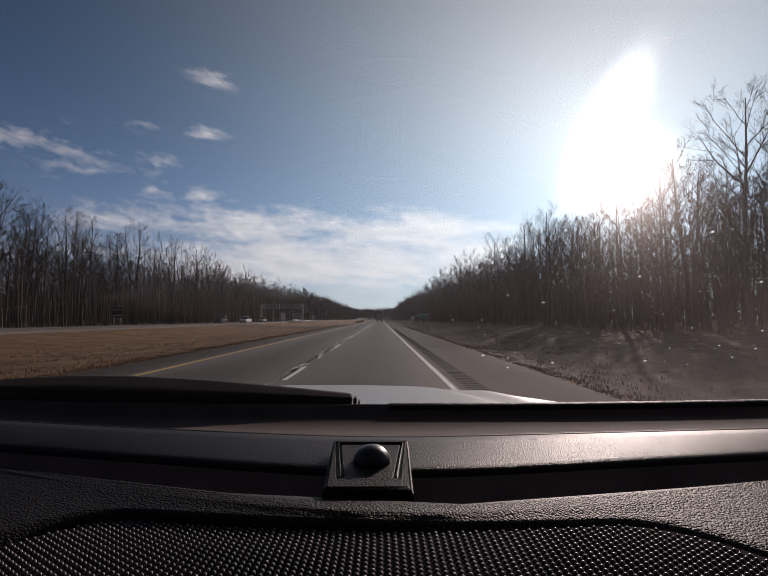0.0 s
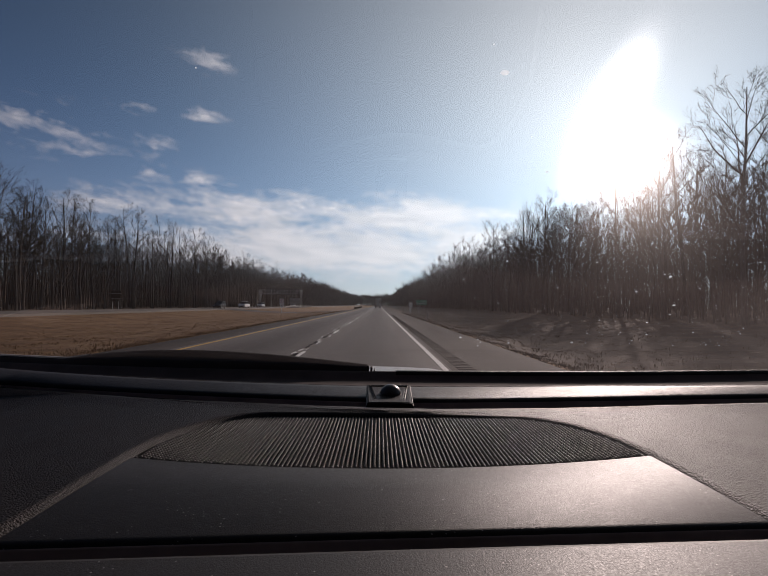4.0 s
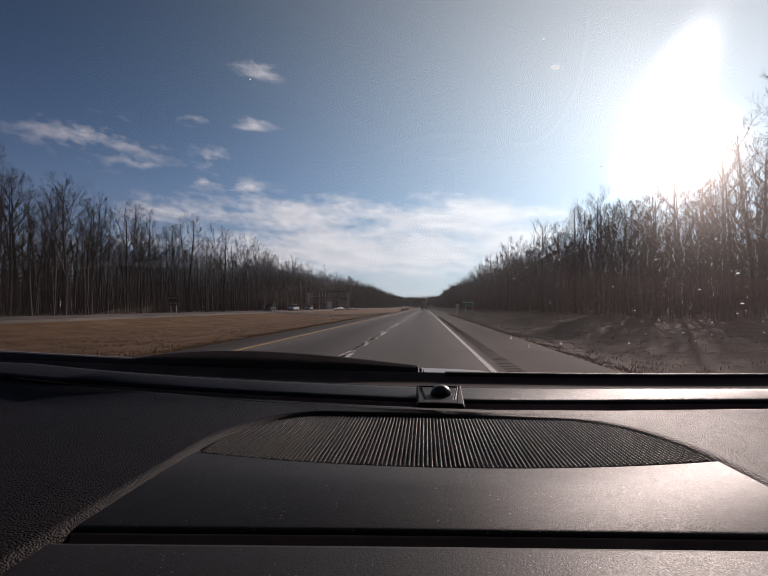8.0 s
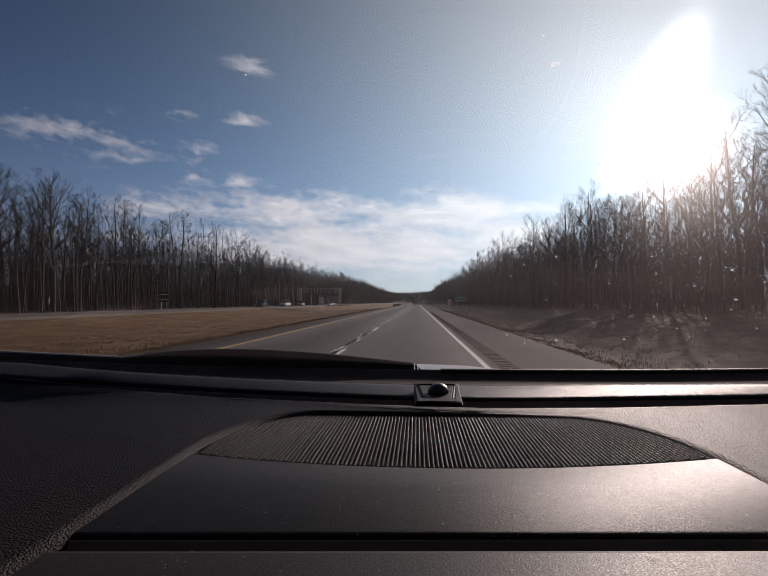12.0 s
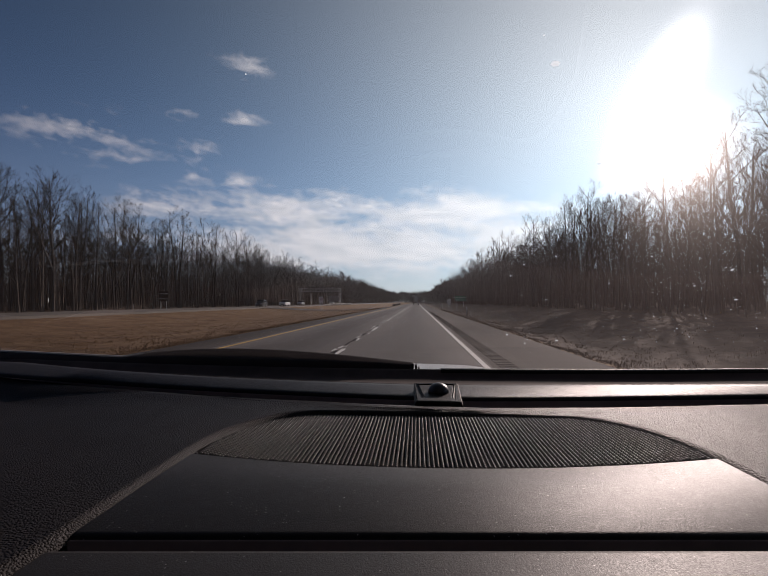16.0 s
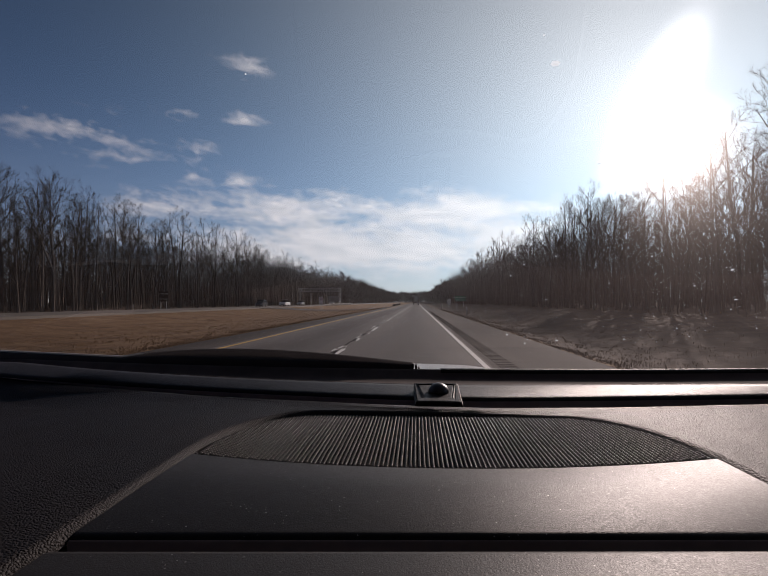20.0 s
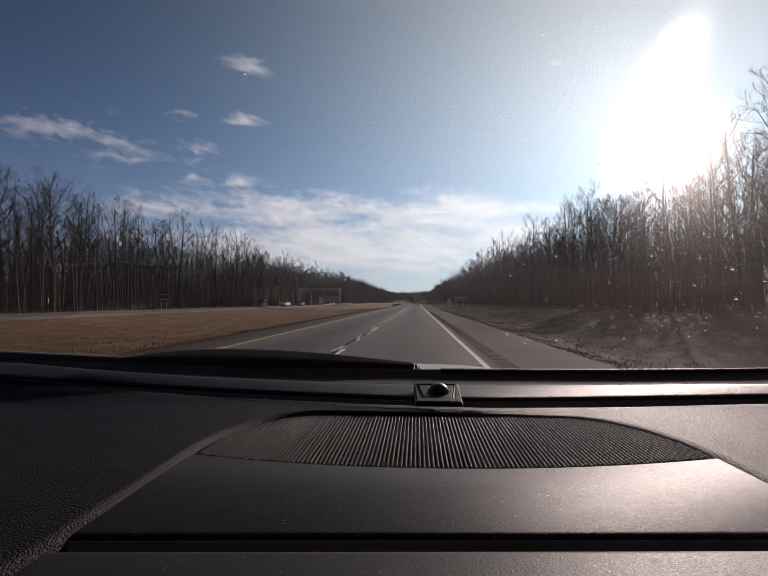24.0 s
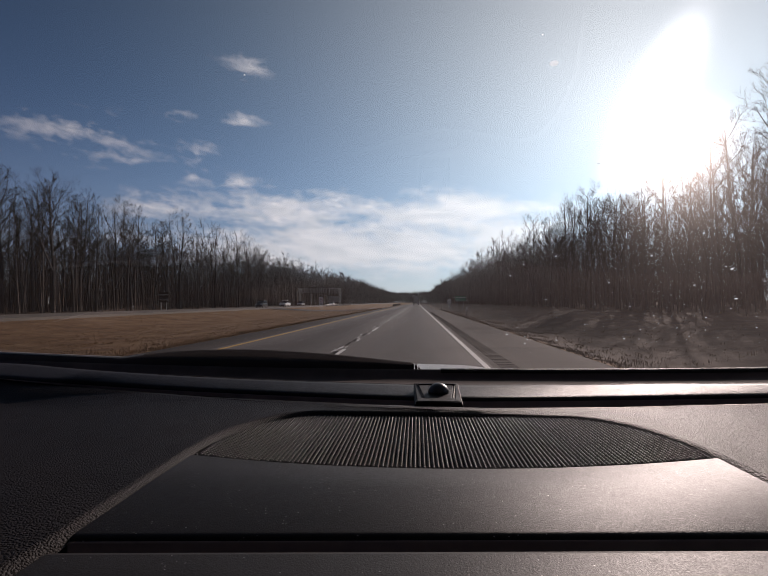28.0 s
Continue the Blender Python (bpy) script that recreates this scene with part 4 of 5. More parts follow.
def crown_dash():
    """The dashboard is crowned in the middle: it falls away forward and down to both sides."""
    for ob in car.children_recursive:
        if not ob.data or ob.name.startswith(("sensor", "headliner")):
            continue
        n = len(ob.data.vertices)
        co = np.empty(n * 3, dtype=np.float32)
        ob.data.vertices.foreach_get("co", co)
        co = co.reshape(n, 3)
        d = np.clip(co[:, 0] - 0.03, -0.36, 0.33)
        left, h = d < 0, np.hypot(d, 0.06) - 0.06
        sag = np.maximum(CROWN * (np.where(left, 1.58, 1.49) * h - np.where(left, 0.57, 2.2) * d * d), 0)
        sag *= np.interp(co[:, 1], (0.37, 0.41, 0.49, 0.60), (1.0, 0.75, 0.25, 0.0))
        k = 1 + sag
        co[:, 0] *= k
        co[:, 1] *= k
        co[:, 2] = CZ + (co[:, 2] - CZ) * k
        ob.data.vertices.foreach_set("co", co.ravel())
        ob.data.update()


CROWN = 0.8
crown_dash()


def make_outer_car():
    z = CZ
    # hood: a crowned pale sheet with a rounded nose and two soft creases
    def hood_z(x, y):
        u = (x + 0.14) / 0.76
        s = (y - 0.80) / 0.86
        crease = 0.010 * (math.exp(-((abs(x + 0.06) - 0.40) / 0.05) ** 2))
        half = 0.36 - 0.10 * s
        e = min(max((half - abs(x + 0.05)) / 0.045, 0.0), 1.0)
        crease += 0.011 * e * e * (3 - 2 * e) * min(max((0.97 - s) / 0.06, 0.0), 1.0)
        return z - 0.144 - 0.058 * s - 0.014 * s * s - 0.055 * abs(u) ** 2.6 + crease * (1 - 0.4 * s)
    xs = spaced(-0.80, 0.68, 110)
    bm = bmesh.new()

    def row(s):
        return lambda x: (lambda y: (y, hood_z(x, y)))(0.80 + 0.10 * ((x + 0.06) / 0.74) ** 2 * (1 - s) + s * (0.88 - 0.17 * abs((x + 0.06) / 0.74) ** 2.5))
    rows = [row(s) for s in spaced(0.0, 1.0, 30)]
    nose = [lambda x, d=d, h=h: (row(1.0)(x)[0] + d, row(1.0)(x)[1] - h) for d, h in ((0.012, 0.004), (0.03, 0.02), (0.045, 0.06), (0.05, 0.30))]
    sweep(bm, xs, rows + nose)
    part("hood", bm, M_HOOD, car, "pale silver-white painted hood")
    # bright lip along the hood's nose
    bm = bmesh.new()
    sweep(bm, spaced(-0.28, 0.16, 12), [lambda x: (row(1.0)(x)[0] - 0.012, row(1.0)(x)[1] + 0.0015), lambda x: (row(1.0)(x)[0] - 0.006, row(1.0)(x)[1] + 0.005), lambda x: (row(1.0)(x)[0] + 0.004, row(1.0)(x)[1] - 0.004)])
    part("hood_lip", bm, M_CARWHITE, car, "bright lip at the hood's nose")
    # cowl panel between hood and glass
    bm = bmesh.new()
    cx = spaced(-0.82, 0.72, 40)
    sweep(bm, cx, [lambda x: (0.81 + 0.1 * ((x + 0.06) / 0.74) ** 2, hood_z(x, 0.80) - 0.012), lambda x: (Y1(x) + 0.10, z - 0.128), lambda x: (Y1(x) + 0.05, z - 0.100), lambda x: (Y1(x) + 0.022, z - 0.094)])
    part("cowl", bm, M_BLACK, car, "black plastic cowl below the windshield")
    # wiper: a blade lying along the glass base, swelling in the middle
    def wz(x):
        t = (x + 0.36) / 0.355
        return z - 0.0675 + 0.0125 * math.sin(math.pi * min(max(t, 0), 1) ** 0.8) - 0.004 * t
    bm = bmesh.new()
    wx = spaced(-0.62, -0.006, 40)
    wy = 0.575

    def wtop(x):
        return wz(x) if x > -0.36 else z - 0.0675 + (-0.36 - x) * 0.037
    sweep(bm, wx, [lambda x: (wy - 0.012, z - 0.10), lambda x: (wy - 0.008, wtop(x) - 0.004), lambda x: (wy - 0.003, wtop(x)), lambda x: (wy + 0.006, wtop(x) - 0.0005), lambda x: (wy + 0.012, wtop(x) - 0.006), lambda x: (wy + 0.014, z - 0.10)])
    wiper = part("wiper", bm, M_RUBBER, car, "black wiper blade resting at the glass base")
    # pale strip added for the glint along the wiper's left top edge
    bm = bmesh.new()
    sweep(bm, spaced(-0.62, -0.335, 20), [lambda x: (wy - 0.0045, wtop(x) - 0.0006), lambda x: (wy - 0.003, wtop(x) + 0.0009), lambda x: (wy + 0.003, wtop(x) + 0.0009), lambda x: (wy + 0.0045, wtop(x) - 0.0012)])
    part("wiper_spine", bm, M_SIGNBACK, wiper, "thin pale strip drawn for a glint along the wiper")
    bm = bmesh.new()
    box(bm, -0.006, -0.0035, wy - 0.008, wy + 0.004, z - 0.079, z - 0.0725, 0.0006, 1)
    box(bm, -0.0022, 0.0005, wy - 0.008, wy + 0.004, z - 0.079, z - 0.0742, 0.0006, 1)
    box(bm, 0.0018, 0.0034, wy - 0.008, wy + 0.004, z - 0.079, z - 0.0768, 0.0006, 1)
    part("wiper_tip", bm, M_RUBBER, wiper)
    for ob in (wiper, *wiper.children):              # the blade lies outside, in front of the glass
        for v in ob.data.vertices:
            k = (Y1(v.co.x * 1.1) + 0.022) / wy
            v.co = Vector((v.co.x * k, v.co.y * k, CZ + (v.co.z - CZ) * k))
    # windshield: two sheets 5 mm apart, raked and slightly bowed
    bm = bmesh.new()
    gx = spaced(-0.78, 0.72, 24)

    def gl(s, off):
        return lambda x: (Y1(x) + 0.035 - s * 0.80 - 0.10 * s * (x + 0.04) ** 2 + off * 0.5, z - 0.097 + s * 0.49 + 0.03 * (s * (1 - s)) * 4 + off * 0.86)
    sweep(bm, gx, [gl(s, 0.0) for s in spaced(0, 1, 14)])
    shield = part("windshield", bm, M_GLASS, car, "clear raked windshield with specks and a dust film that also imitates glare")
    shield.visible_shadow = False
    # dirt specks on the glass
    rng = random.Random(9)
    V, F = [], []
    spots = [(rng.uniform(0.06, 0.46), rng.uniform(0.08, 0.25), 0.00022 + 0.00085 * rng.random() ** 3) for _ in range(200)]
    spots += [(0.0851, 0.437, 0.0026), (0.1355, 0.353, 0.0011), (0.1152, 0.3865, 0.0008), (0.0745, 0.456, 0.0007), (0.1296, 0.4365, 0.0006), (-0.1095, 0.44, 0.0007), (0.30, 0.22, 0.0016), (0.33, 0.17, 0.0018)]
    for x, s, r in spots:
        y0, z0 = gl(s, 0.0)(x)
        yb, zb = gl(s + 0.01, 0.0)(x)
        d = Vector((0, yb - y0, zb - z0)).normalized()
        b = len(V)
        st, asp, tilt = rng.uniform(0.6, 1.6), rng.uniform(0.6, 1.0), rng.uniform(0, 6.28)
        for j in range(6):
            t = tilt + j * math.pi / 3
            q = Vector((x, y0 - 0.0012, z0 - 0.0012)) + Vector((1, 0, 0)) * (r * math.cos(t) * st) + d * (r * math.sin(t) * asp)
            V.append(tuple(q))
        F.append(tuple(range(b, b + 6)))
    tagged(mesh_part("dirt_specks", V, F, M_SPECK, shield), kind="stuff")
    # closed cabin and bodywork round and behind the camera; the car's middle is x = -0.04
    top, xm = z + 0.395, -0.04
    belt = z - 0.20

    def half(y):
        return 0.70 - 0.03 * max(0.0, -2.2 - y)
    bm = bmesh.new()
    rxs = spaced(-1.0, 1.0, 14)
    ry = spaced(-0.155, -2.75, 16)
    grid = [[bm.verts.new((xm + u * half(y), y, top + 0.045 - 0.05 * abs(u) ** 3 - 0.012 * ((y + 1.4) / 1.35) ** 2)) for u in rxs] for y in ry]
    low = [[bm.verts.new((xm + u * half(y) * 0.98, y, top - 0.055 * abs(u) ** 3 - 0.012 * ((y + 1.4) / 1.35) ** 2)) for u in rxs] for y in ry]
    for g in (grid, low):
        for r0, r1 in zip(g, g[1:]):
            for i in range(len(rxs) - 1):
                bm.faces.new((r0[i], r0[i + 1], r1[i + 1], r1[i])).smooth = True
    for i in range(len(rxs) - 1):
        bm.faces.new((grid[0][i], grid[0][i + 1], low[0][i + 1], low[0][i]))
        bm.faces.new((grid[-1][i], grid[-1][i + 1], low[-1][i + 1], low[-1][i]))
    for j in range(len(ry) - 1):
        for k in (0, -1):
            bm.faces.new((grid[j][k], grid[j + 1][k], low[j + 1][k], low[j][k]))
    part("roof", bm, M_HOOD, car, "pale painted roof")
    bm = bmesh.new()
    box(bm, xm - 0.66, xm + 0.66, -2.7, -0.17, top - 0.035, top - 0.022, 0.004, 1)
    part("headliner", bm, M_LINER, car, "grey fabric headliner")

    def hull(rows_, name, material, label=""):
        """Bodywork lofted through rounded sections: y, half width, low, high."""
        b_ = bmesh.new()
        rr = []
        for y, w, z0, z1 in rows_:
            sec = [(-w * 0.93, z0), (w * 0.93, z0), (w, z0 + 0.10), (w * 1.01, (z0 + z1) / 2), (w * 0.99, z1 - 0.07), (w * 0.93, z1), (-w * 0.93, z1), (-w * 0.99, z1 - 0.07), (-w * 1.01, (z0 + z1) / 2), (-w, z0 + 0.10)]
            rr.append([b_.verts.new((xm + px, y, pz)) for px, pz in sec])
        for p0, p1 in zip(rr, rr[1:]):
            for i in range(10):
                b_.faces.new((p0[i], p0[(i + 1) % 10], p1[(i + 1) % 10], p1[i])).smooth = True
        b_.faces.new(list(reversed(rr[0])))
        b_.faces.new(rr[-1])
        return part(name, b_, material, car, label)
    hull([(-3.05, 0.78, 0.50, 1.00), (-2.95, 0.86, 0.36, belt - 0.04), (-2.2, 0.90, 0.30, belt), (-0.6, 0.91, 0.28, belt), (0.55, 0.90, 0.29, belt), (0.80, 0.89, 0.29, z - 0.245)], "body", M_HOOD, "pale painted bodywork")
    hull([(0.80, 0.89, 0.29, z - 0.245), (1.30, 0.87, 0.30, z - 0.31), (1.62, 0.80, 0.34, z - 0.40), (1.80, 0.66, 0.42, z - 0.62)], "front_end", M_HOOD, "pale painted front end")
    side_w = 0.905
    for sx in (-1, 1):
        for nm, y0, y1 in (("front_door", -0.62, 0.42), ("rear_door", -1.60, -0.65)):
            bm = bmesh.new()
            x0, x1 = sorted((xm + sx * (side_w + 0.006), xm + sx * (side_w + 0.024)))
            box(bm, x0, x1, y0, y1, 0.46, belt - 0.09, 0.006, 2)
            d = part(nm, bm, M_HOOD, car)
            bm = bmesh.new()
            x0, x1 = sorted((xm + sx * (side_w + 0.024), xm + sx * (side_w + 0.055)))
            box(bm, x0, x1, y0 + 0.06, y0 + 0.24, belt - 0.20, belt - 0.17, 0.006, 2)
            part("handle", bm, M_HOOD, d)
        # pillars and side glass
        def gx_(h):
            return xm + sx * (0.86 - 0.17 * h)
        for y_low, y_high, w in ((0.60, -0.14, 0.03), (-0.63, -0.70, 0.045), (-1.62, -1.72, 0.045), (-2.85, -2.62, 0.06)):
            bm = bmesh.new()
            cyl(bm, (gx_(0), y_low, belt - 0.03), (gx_(1), y_high, top + 0.012), w, w * 0.85, 8)
            part("pillar", bm, M_HOOD if w > 0.05 else M_RUBBER, car)
        for y0, y1, u0, u1 in ((0.55, -0.60, -0.10, -0.68), (-0.66, -1.59, -0.73, -1.70), (-1.66, -2.80, -1.75, -2.60)):
            bm = bmesh.new()
            q = [bm.verts.new(p) for p in ((gx_(0), y0, belt - 0.02), (gx_(0), y1, belt - 0.02), (gx_(1), u1, top), (gx_(1), u0, top))]
            bm.faces.new(q)
            bmesh.ops.solidify(bm, geom=bm.faces[:], thickness=0.004)
            part("side_window", bm, M_CARGLASS, car, "dark tinted side window")
        bm = bmesh.new()
        x0, x1 = sorted((xm + sx * 0.93, xm + sx * 1.09))
        box(bm, x0, x1, 0.26, 0.36, belt - 0.02, belt + 0.12, 0.03, 3)
        part("mirror", bm, M_HOOD, car)
        bm = bmesh.new()
        x0, x1 = sorted((xm + sx * 0.42, xm + sx * 0.72))
        box(bm, x0, x1, 1.58, 1.70, z - 0.58, z - 0.46, 0.03, 3)
        part("headlight", bm, M_LAMPWHITE, car)
        bm = bmesh.new()
        x0, x1 = sorted((xm + sx * 0.62, xm + sx * 0.80))
        box(bm, x0, x1, -3.07, -2.95, 0.86, 1.12, 0.02, 2)
        part("tail_light", bm, M_LAMPRED, car)
        for wy_ in (0.98, -1.95):
            bm = bmesh.new()
            cyl(bm, (xm + sx * 0.60, wy_, 0.36), (xm + sx * 0.935, wy_, 0.36), 0.43, 0.43, 28)
            part("wheel_arch", bm, M_RUBBER, car)
            bm = bmesh.new()
            cyl(bm, (xm + sx * 0.70, wy_, 0.35), (xm + sx * 0.95, wy_, 0.35), 0.35, 0.34, 28)
            w = part("wheel", bm, M_RUBBER, car)
            bm = bmesh.new()
            cyl(bm, (xm + sx * 0.90, wy_, 0.35), (xm + sx * 0.962, wy_, 0.35), 0.22, 0.20, 18)
            part("rim", bm, M_RIM, w)
    bm = bmesh.new()
    q = [bm.verts.new(p) for p in ((xm - 0.78, -2.92, belt - 0.02), (xm + 0.78, -2.92, belt - 0.02), (xm + 0.66, -2.72, top), (xm - 0.66, -2.72, top))]
    bm.faces.new(q)
    bmesh.ops.solidify(bm, geom=bm.faces[:], thickness=0.004)
    part("rear_window", bm, M_CARGLASS, car, "dark tinted rear window")
    bm = bmesh.new()
    box(bm, xm - 0.42, xm + 0.42, 1.66, 1.80, z - 0.72, z - 0.52, 0.02, 2)
    part("front_grille", bm, M_RUBBER, car)
    bm = bmesh.new()
    box(bm, xm - 0.74, xm + 0.76, -0.26, -0.17, belt - 0.01, z - 0.10, 0.012, 2)
    part("dash_front", bm, M_PANEL, car)


make_outer_car()


# ---- traffic ----
def lofted(bm, sections):
    """Closed body through rectangular sections: (y, half width, z low, z high)."""
    rows = []
    for y, w, z0, z1 in sections:
        b = min(0.12, (z1 - z0) * 0.3)
        pts = [(-w, z0), (w, z0), (w, z1 - b), (w - b, z1), (-w + b, z1), (-w, z1 - b)]
        rows.append([bm.verts.new((px, y, pz)) for px, pz in pts])
    for a, b in zip(rows, rows[1:]):
        for i in range(6):
            bm.faces.new((a[i], a[(i + 1) % 6], b[(i + 1) % 6], b[i]))
    bm.faces.new(list(reversed(rows[0])))
    bm.faces.new(rows[-1])


def add_wheels(ob, w, ys, r):
    for y in ys:
        for sx in (-1, 1):
            bm = bmesh.new()
            cyl(bm, (sx * (w - 0.22), y, r), (sx * w, y, r), r, r, 18)
            wh = part("wheel", bm, M_RUBBER, ob)
            bm = bmesh.new()
            cyl(bm, (sx * (w - 0.05), y, r), (sx * (w + 0.012), y, r), r * 0.6, r * 0.55, 14)
            part("rim", bm, M_RIM, wh)


def vehicle(kind, paint, label, category, m, group):
    """Car, van or pickup that faces +y in its own frame."""
    ob = thing(category.replace(" ", "_"), label, category, m, group)
    bm = bmesh.new()
    if kind == "pickup":
        lofted(bm, [(-2.8, 0.92, 0.55, 1.12), (-2.7, 0.96, 0.45, 1.2), (-0.9, 0.97, 0.42, 1.2), (0.9, 0.97, 0.42, 1.2), (2.5, 0.93, 0.45, 1.15), (2.8, 0.85, 0.5, 1.0)])
        cab = [(-0.95, 0.86, 1.18, 1.3), (-0.75, 0.80, 1.18, 1.86), (0.55, 0.80, 1.18, 1.88), (1.25, 0.86, 1.18, 1.25)]
        base, ys, r = 1.9, (-1.75, 1.85), 0.39
    elif kind == "suv":
        lofted(bm, [(-2.3, 0.86, 0.5, 1.05), (-2.2, 0.92, 0.36, 1.12), (0.8, 0.93, 0.34, 1.12), (2.0, 0.9, 0.36, 1.02), (2.3, 0.8, 0.42, 0.86)])
        cab = [(-2.15, 0.84, 1.08, 1.2), (-1.9, 0.76, 1.08, 1.70), (0.1, 0.76, 1.08, 1.74), (1.05, 0.84, 1.08, 1.14)]
        base, ys, r = 1.75, (-1.4, 1.45), 0.36
    else:
        lofted(bm, [(-2.3, 0.82, 0.45, 0.95), (-2.15, 0.89, 0.3, 1.0), (0.8, 0.9, 0.28, 0.98), (2.0, 0.86, 0.3, 0.86), (2.3, 0.76, 0.36, 0.72)])
        cab = [(-1.75, 0.8, 0.95, 1.02), (-1.0, 0.7, 0.95, 1.42), (0.25, 0.7, 0.95, 1.45), (1.15, 0.8, 0.95, 1.0)]
        base, ys, r = 1.44, (-1.4, 1.4), 0.33
    part("body", bm, paint, ob)
    bm = bmesh.new()
    lofted(bm, cab)
    cabin = part("windows", bm, M_CARGLASS, ob, "dark tinted windows")
    bm = bmesh.new()
    y0, y1 = cab[1][0], cab[2][0]
    box(bm, -cab[1][1] + 0.05, cab[1][1] - 0.05, y0 - 0.02, y1 + 0.05, cab[1][3] - 0.03, cab[2][3] + 0.03, 0.03)
    part("roof", bm, paint, ob)
    front = 2.8 if kind == "pickup" else 2.3
    for sx in (-1, 1):
        bm = bmesh.new()
        box(bm, sx * 0.66 - 0.15, sx * 0.66 + 0.15, front - 0.16, front + 0.012, 0.66, 0.84, 0.03)
        part("headlight", bm, M_LAMPWHITE, ob)
        bm = bmesh.new()
        box(bm, sx * 0.76 - 0.1, sx * 0.76 + 0.1, -front - 0.012, -front + 0.15, 0.72, 0.98, 0.03)
        part("tail_light", bm, M_LAMPRED, ob)
        bm = bmesh.new()
        box(bm, sx * 1.0 - 0.09, sx * 1.0 + 0.09, cab[2][0] + 0.35, cab[2][0] + 0.5, cab[0][2] + 0.02, cab[0][2] + 0.16, 0.03)
        part("mirror", bm, paint, ob)
    bm = bmesh.new()
    box(bm, -0.45, 0.45, front - 0.08, front + 0.015, 0.42, 0.62, 0.02)
    part("grille", bm, M_RUBBER, ob)
    add_wheels(ob, 0.93 if kind == "pickup" else 0.88, ys, r)
    return ob


def make_truck():
    """Box trailer truck ahead in the same lane, seen from behind."""
    ob = thing("semi_truck", "grey box semi trailer truck driving ahead on the highway", "truck", pose(-0.25, 196, 0.0))
    bm = bmesh.new()
    box(bm, -1.3, 1.3, 0, 15.5, 1.15, 4.05, 0.03)
    part("trailer_box", bm, M_TRAILER, ob)
    for sx in (-1, 1):
        bm = bmesh.new()
        box(bm, sx * 0.64 - 0.58, sx * 0.64 + 0.58, -0.03, 0.0, 1.28, 3.92, 0.01)
        d = part("rear_door", bm, M_TRAILER, ob)
        for k in (0.2, 0.42):
            bm = bmesh.new()
            cyl(bm, (sx * k, -0.05, 1.25), (sx * k, -0.05, 3.95), 0.025, n=8)
            part("lock_rod", bm, M_STEEL, d)
        bm = bmesh.new()
        box(bm, sx * 1.0 - 0.14, sx * 1.0 + 0.14, -0.04, 0.02, 0.98, 1.1, 0.01)
        part("tail_light", bm, M_LAMPRED, ob)
        bm = bmesh.new()
        box(bm, sx * 0.95 - 0.3, sx * 0.95 + 0.3, 0.25, 0.28, 0.25, 0.95)
        part("mud_flap", bm, M_RUBBER, ob)
    bm = bmesh.new()
    box(bm, -1.2, 1.2, -0.05, 0.08, 0.5, 0.62, 0.01)
    part("underride_bar", bm, M_STEEL, ob)
    add_wheels(ob, 1.25, (1.2, 2.5, 16.5), 0.5)
    bm = bmesh.new()
    box(bm, -1.2, 1.2, 16.0, 19.2, 0.9, 3.6, 0.15)
    part("tractor_cab", bm, M_CARWHITE, ob)
    bm = bmesh.new()
    box(bm, -0.6, 0.6, 0.5, 16, 0.85, 1.15)
    part("chassis", bm, M_RUBBER, ob)


make_truck()
OPP = "oncoming traffic on the opposite carriageway"
vehicle("suv", M_CARDARK, "dark sport utility vehicle on the opposite carriageway", "car", pose(-38.5, 117, 0.16, rz=180), OPP)
vehicle("pickup", M_CARWHITE, "white pickup truck on the opposite carriageway", "pickup truck", pose(-38.4, 138, 0.16, rz=180), OPP)
vehicle("suv", M_CARSILVER, "silver sport utility vehicle on the opposite carriageway", "car", pose(-42.0, 172, 0.16, rz=180), OPP)
vehicle("sedan", M_CARWHITE, "white sedan far off on the opposite carriageway", "car", pose(-38.4, 216, 0.16, rz=180), OPP)


# ---- signs, posts ----
def road_sign(name, label, x, y, w, h, z0, face, rz=0, posts=2, group=""):
    ob = thing(name, label, "road sign", pose(x, y, relief_z(x, y), rz=rz), group)
    bm = bmesh.new()
    box(bm, -w / 2, w / 2, -0.02, 0.02, z0, z0 + h, 0.008, 1)
    part("panel", bm, face, ob)
    for i in range(posts):
        px = 0 if posts == 1 else (-w * 0.3 + i * w * 0.6)
        bm = bmesh.new()
        box(bm, px - 0.05, px + 0.05, 0.022, 0.10, -0.3, z0 + h * 0.96, 0.006, 1)
        part("post", bm, M_STEEL, ob, "galvanised steel post")
    for k in (0.25, 0.75):
        bm = bmesh.new()
        box(bm, -w / 2 + 0.05, w / 2 - 0.05, -0.05, -0.022, z0 + h * k - 0.04, z0 + h * k + 0.04)
        part("stiffener", bm, M_STEEL, ob)
    return ob


road_sign("road_sign", "bare metal back of a large road sign on two posts", -49.8, 285, 6.2, 3.4, 1.7, M_SIGNBACK)
road_sign("road_sign", "bare metal back of a small road sign on two thin posts", -49.5, 91, 1.9, 2.0, 1.6, M_DARKSIGN)
road_sign("road_sign", "small grey road sign on one post beside the shoulder", 8.6, 128, 1.0, 1.4, 1.3, M_SIGNBACK, posts=1)
road_sign("guide_sign", "green guide sign on two posts beside the verge", 13.5, 150, 3.4, 1.6, 1.6, M_GREEN)


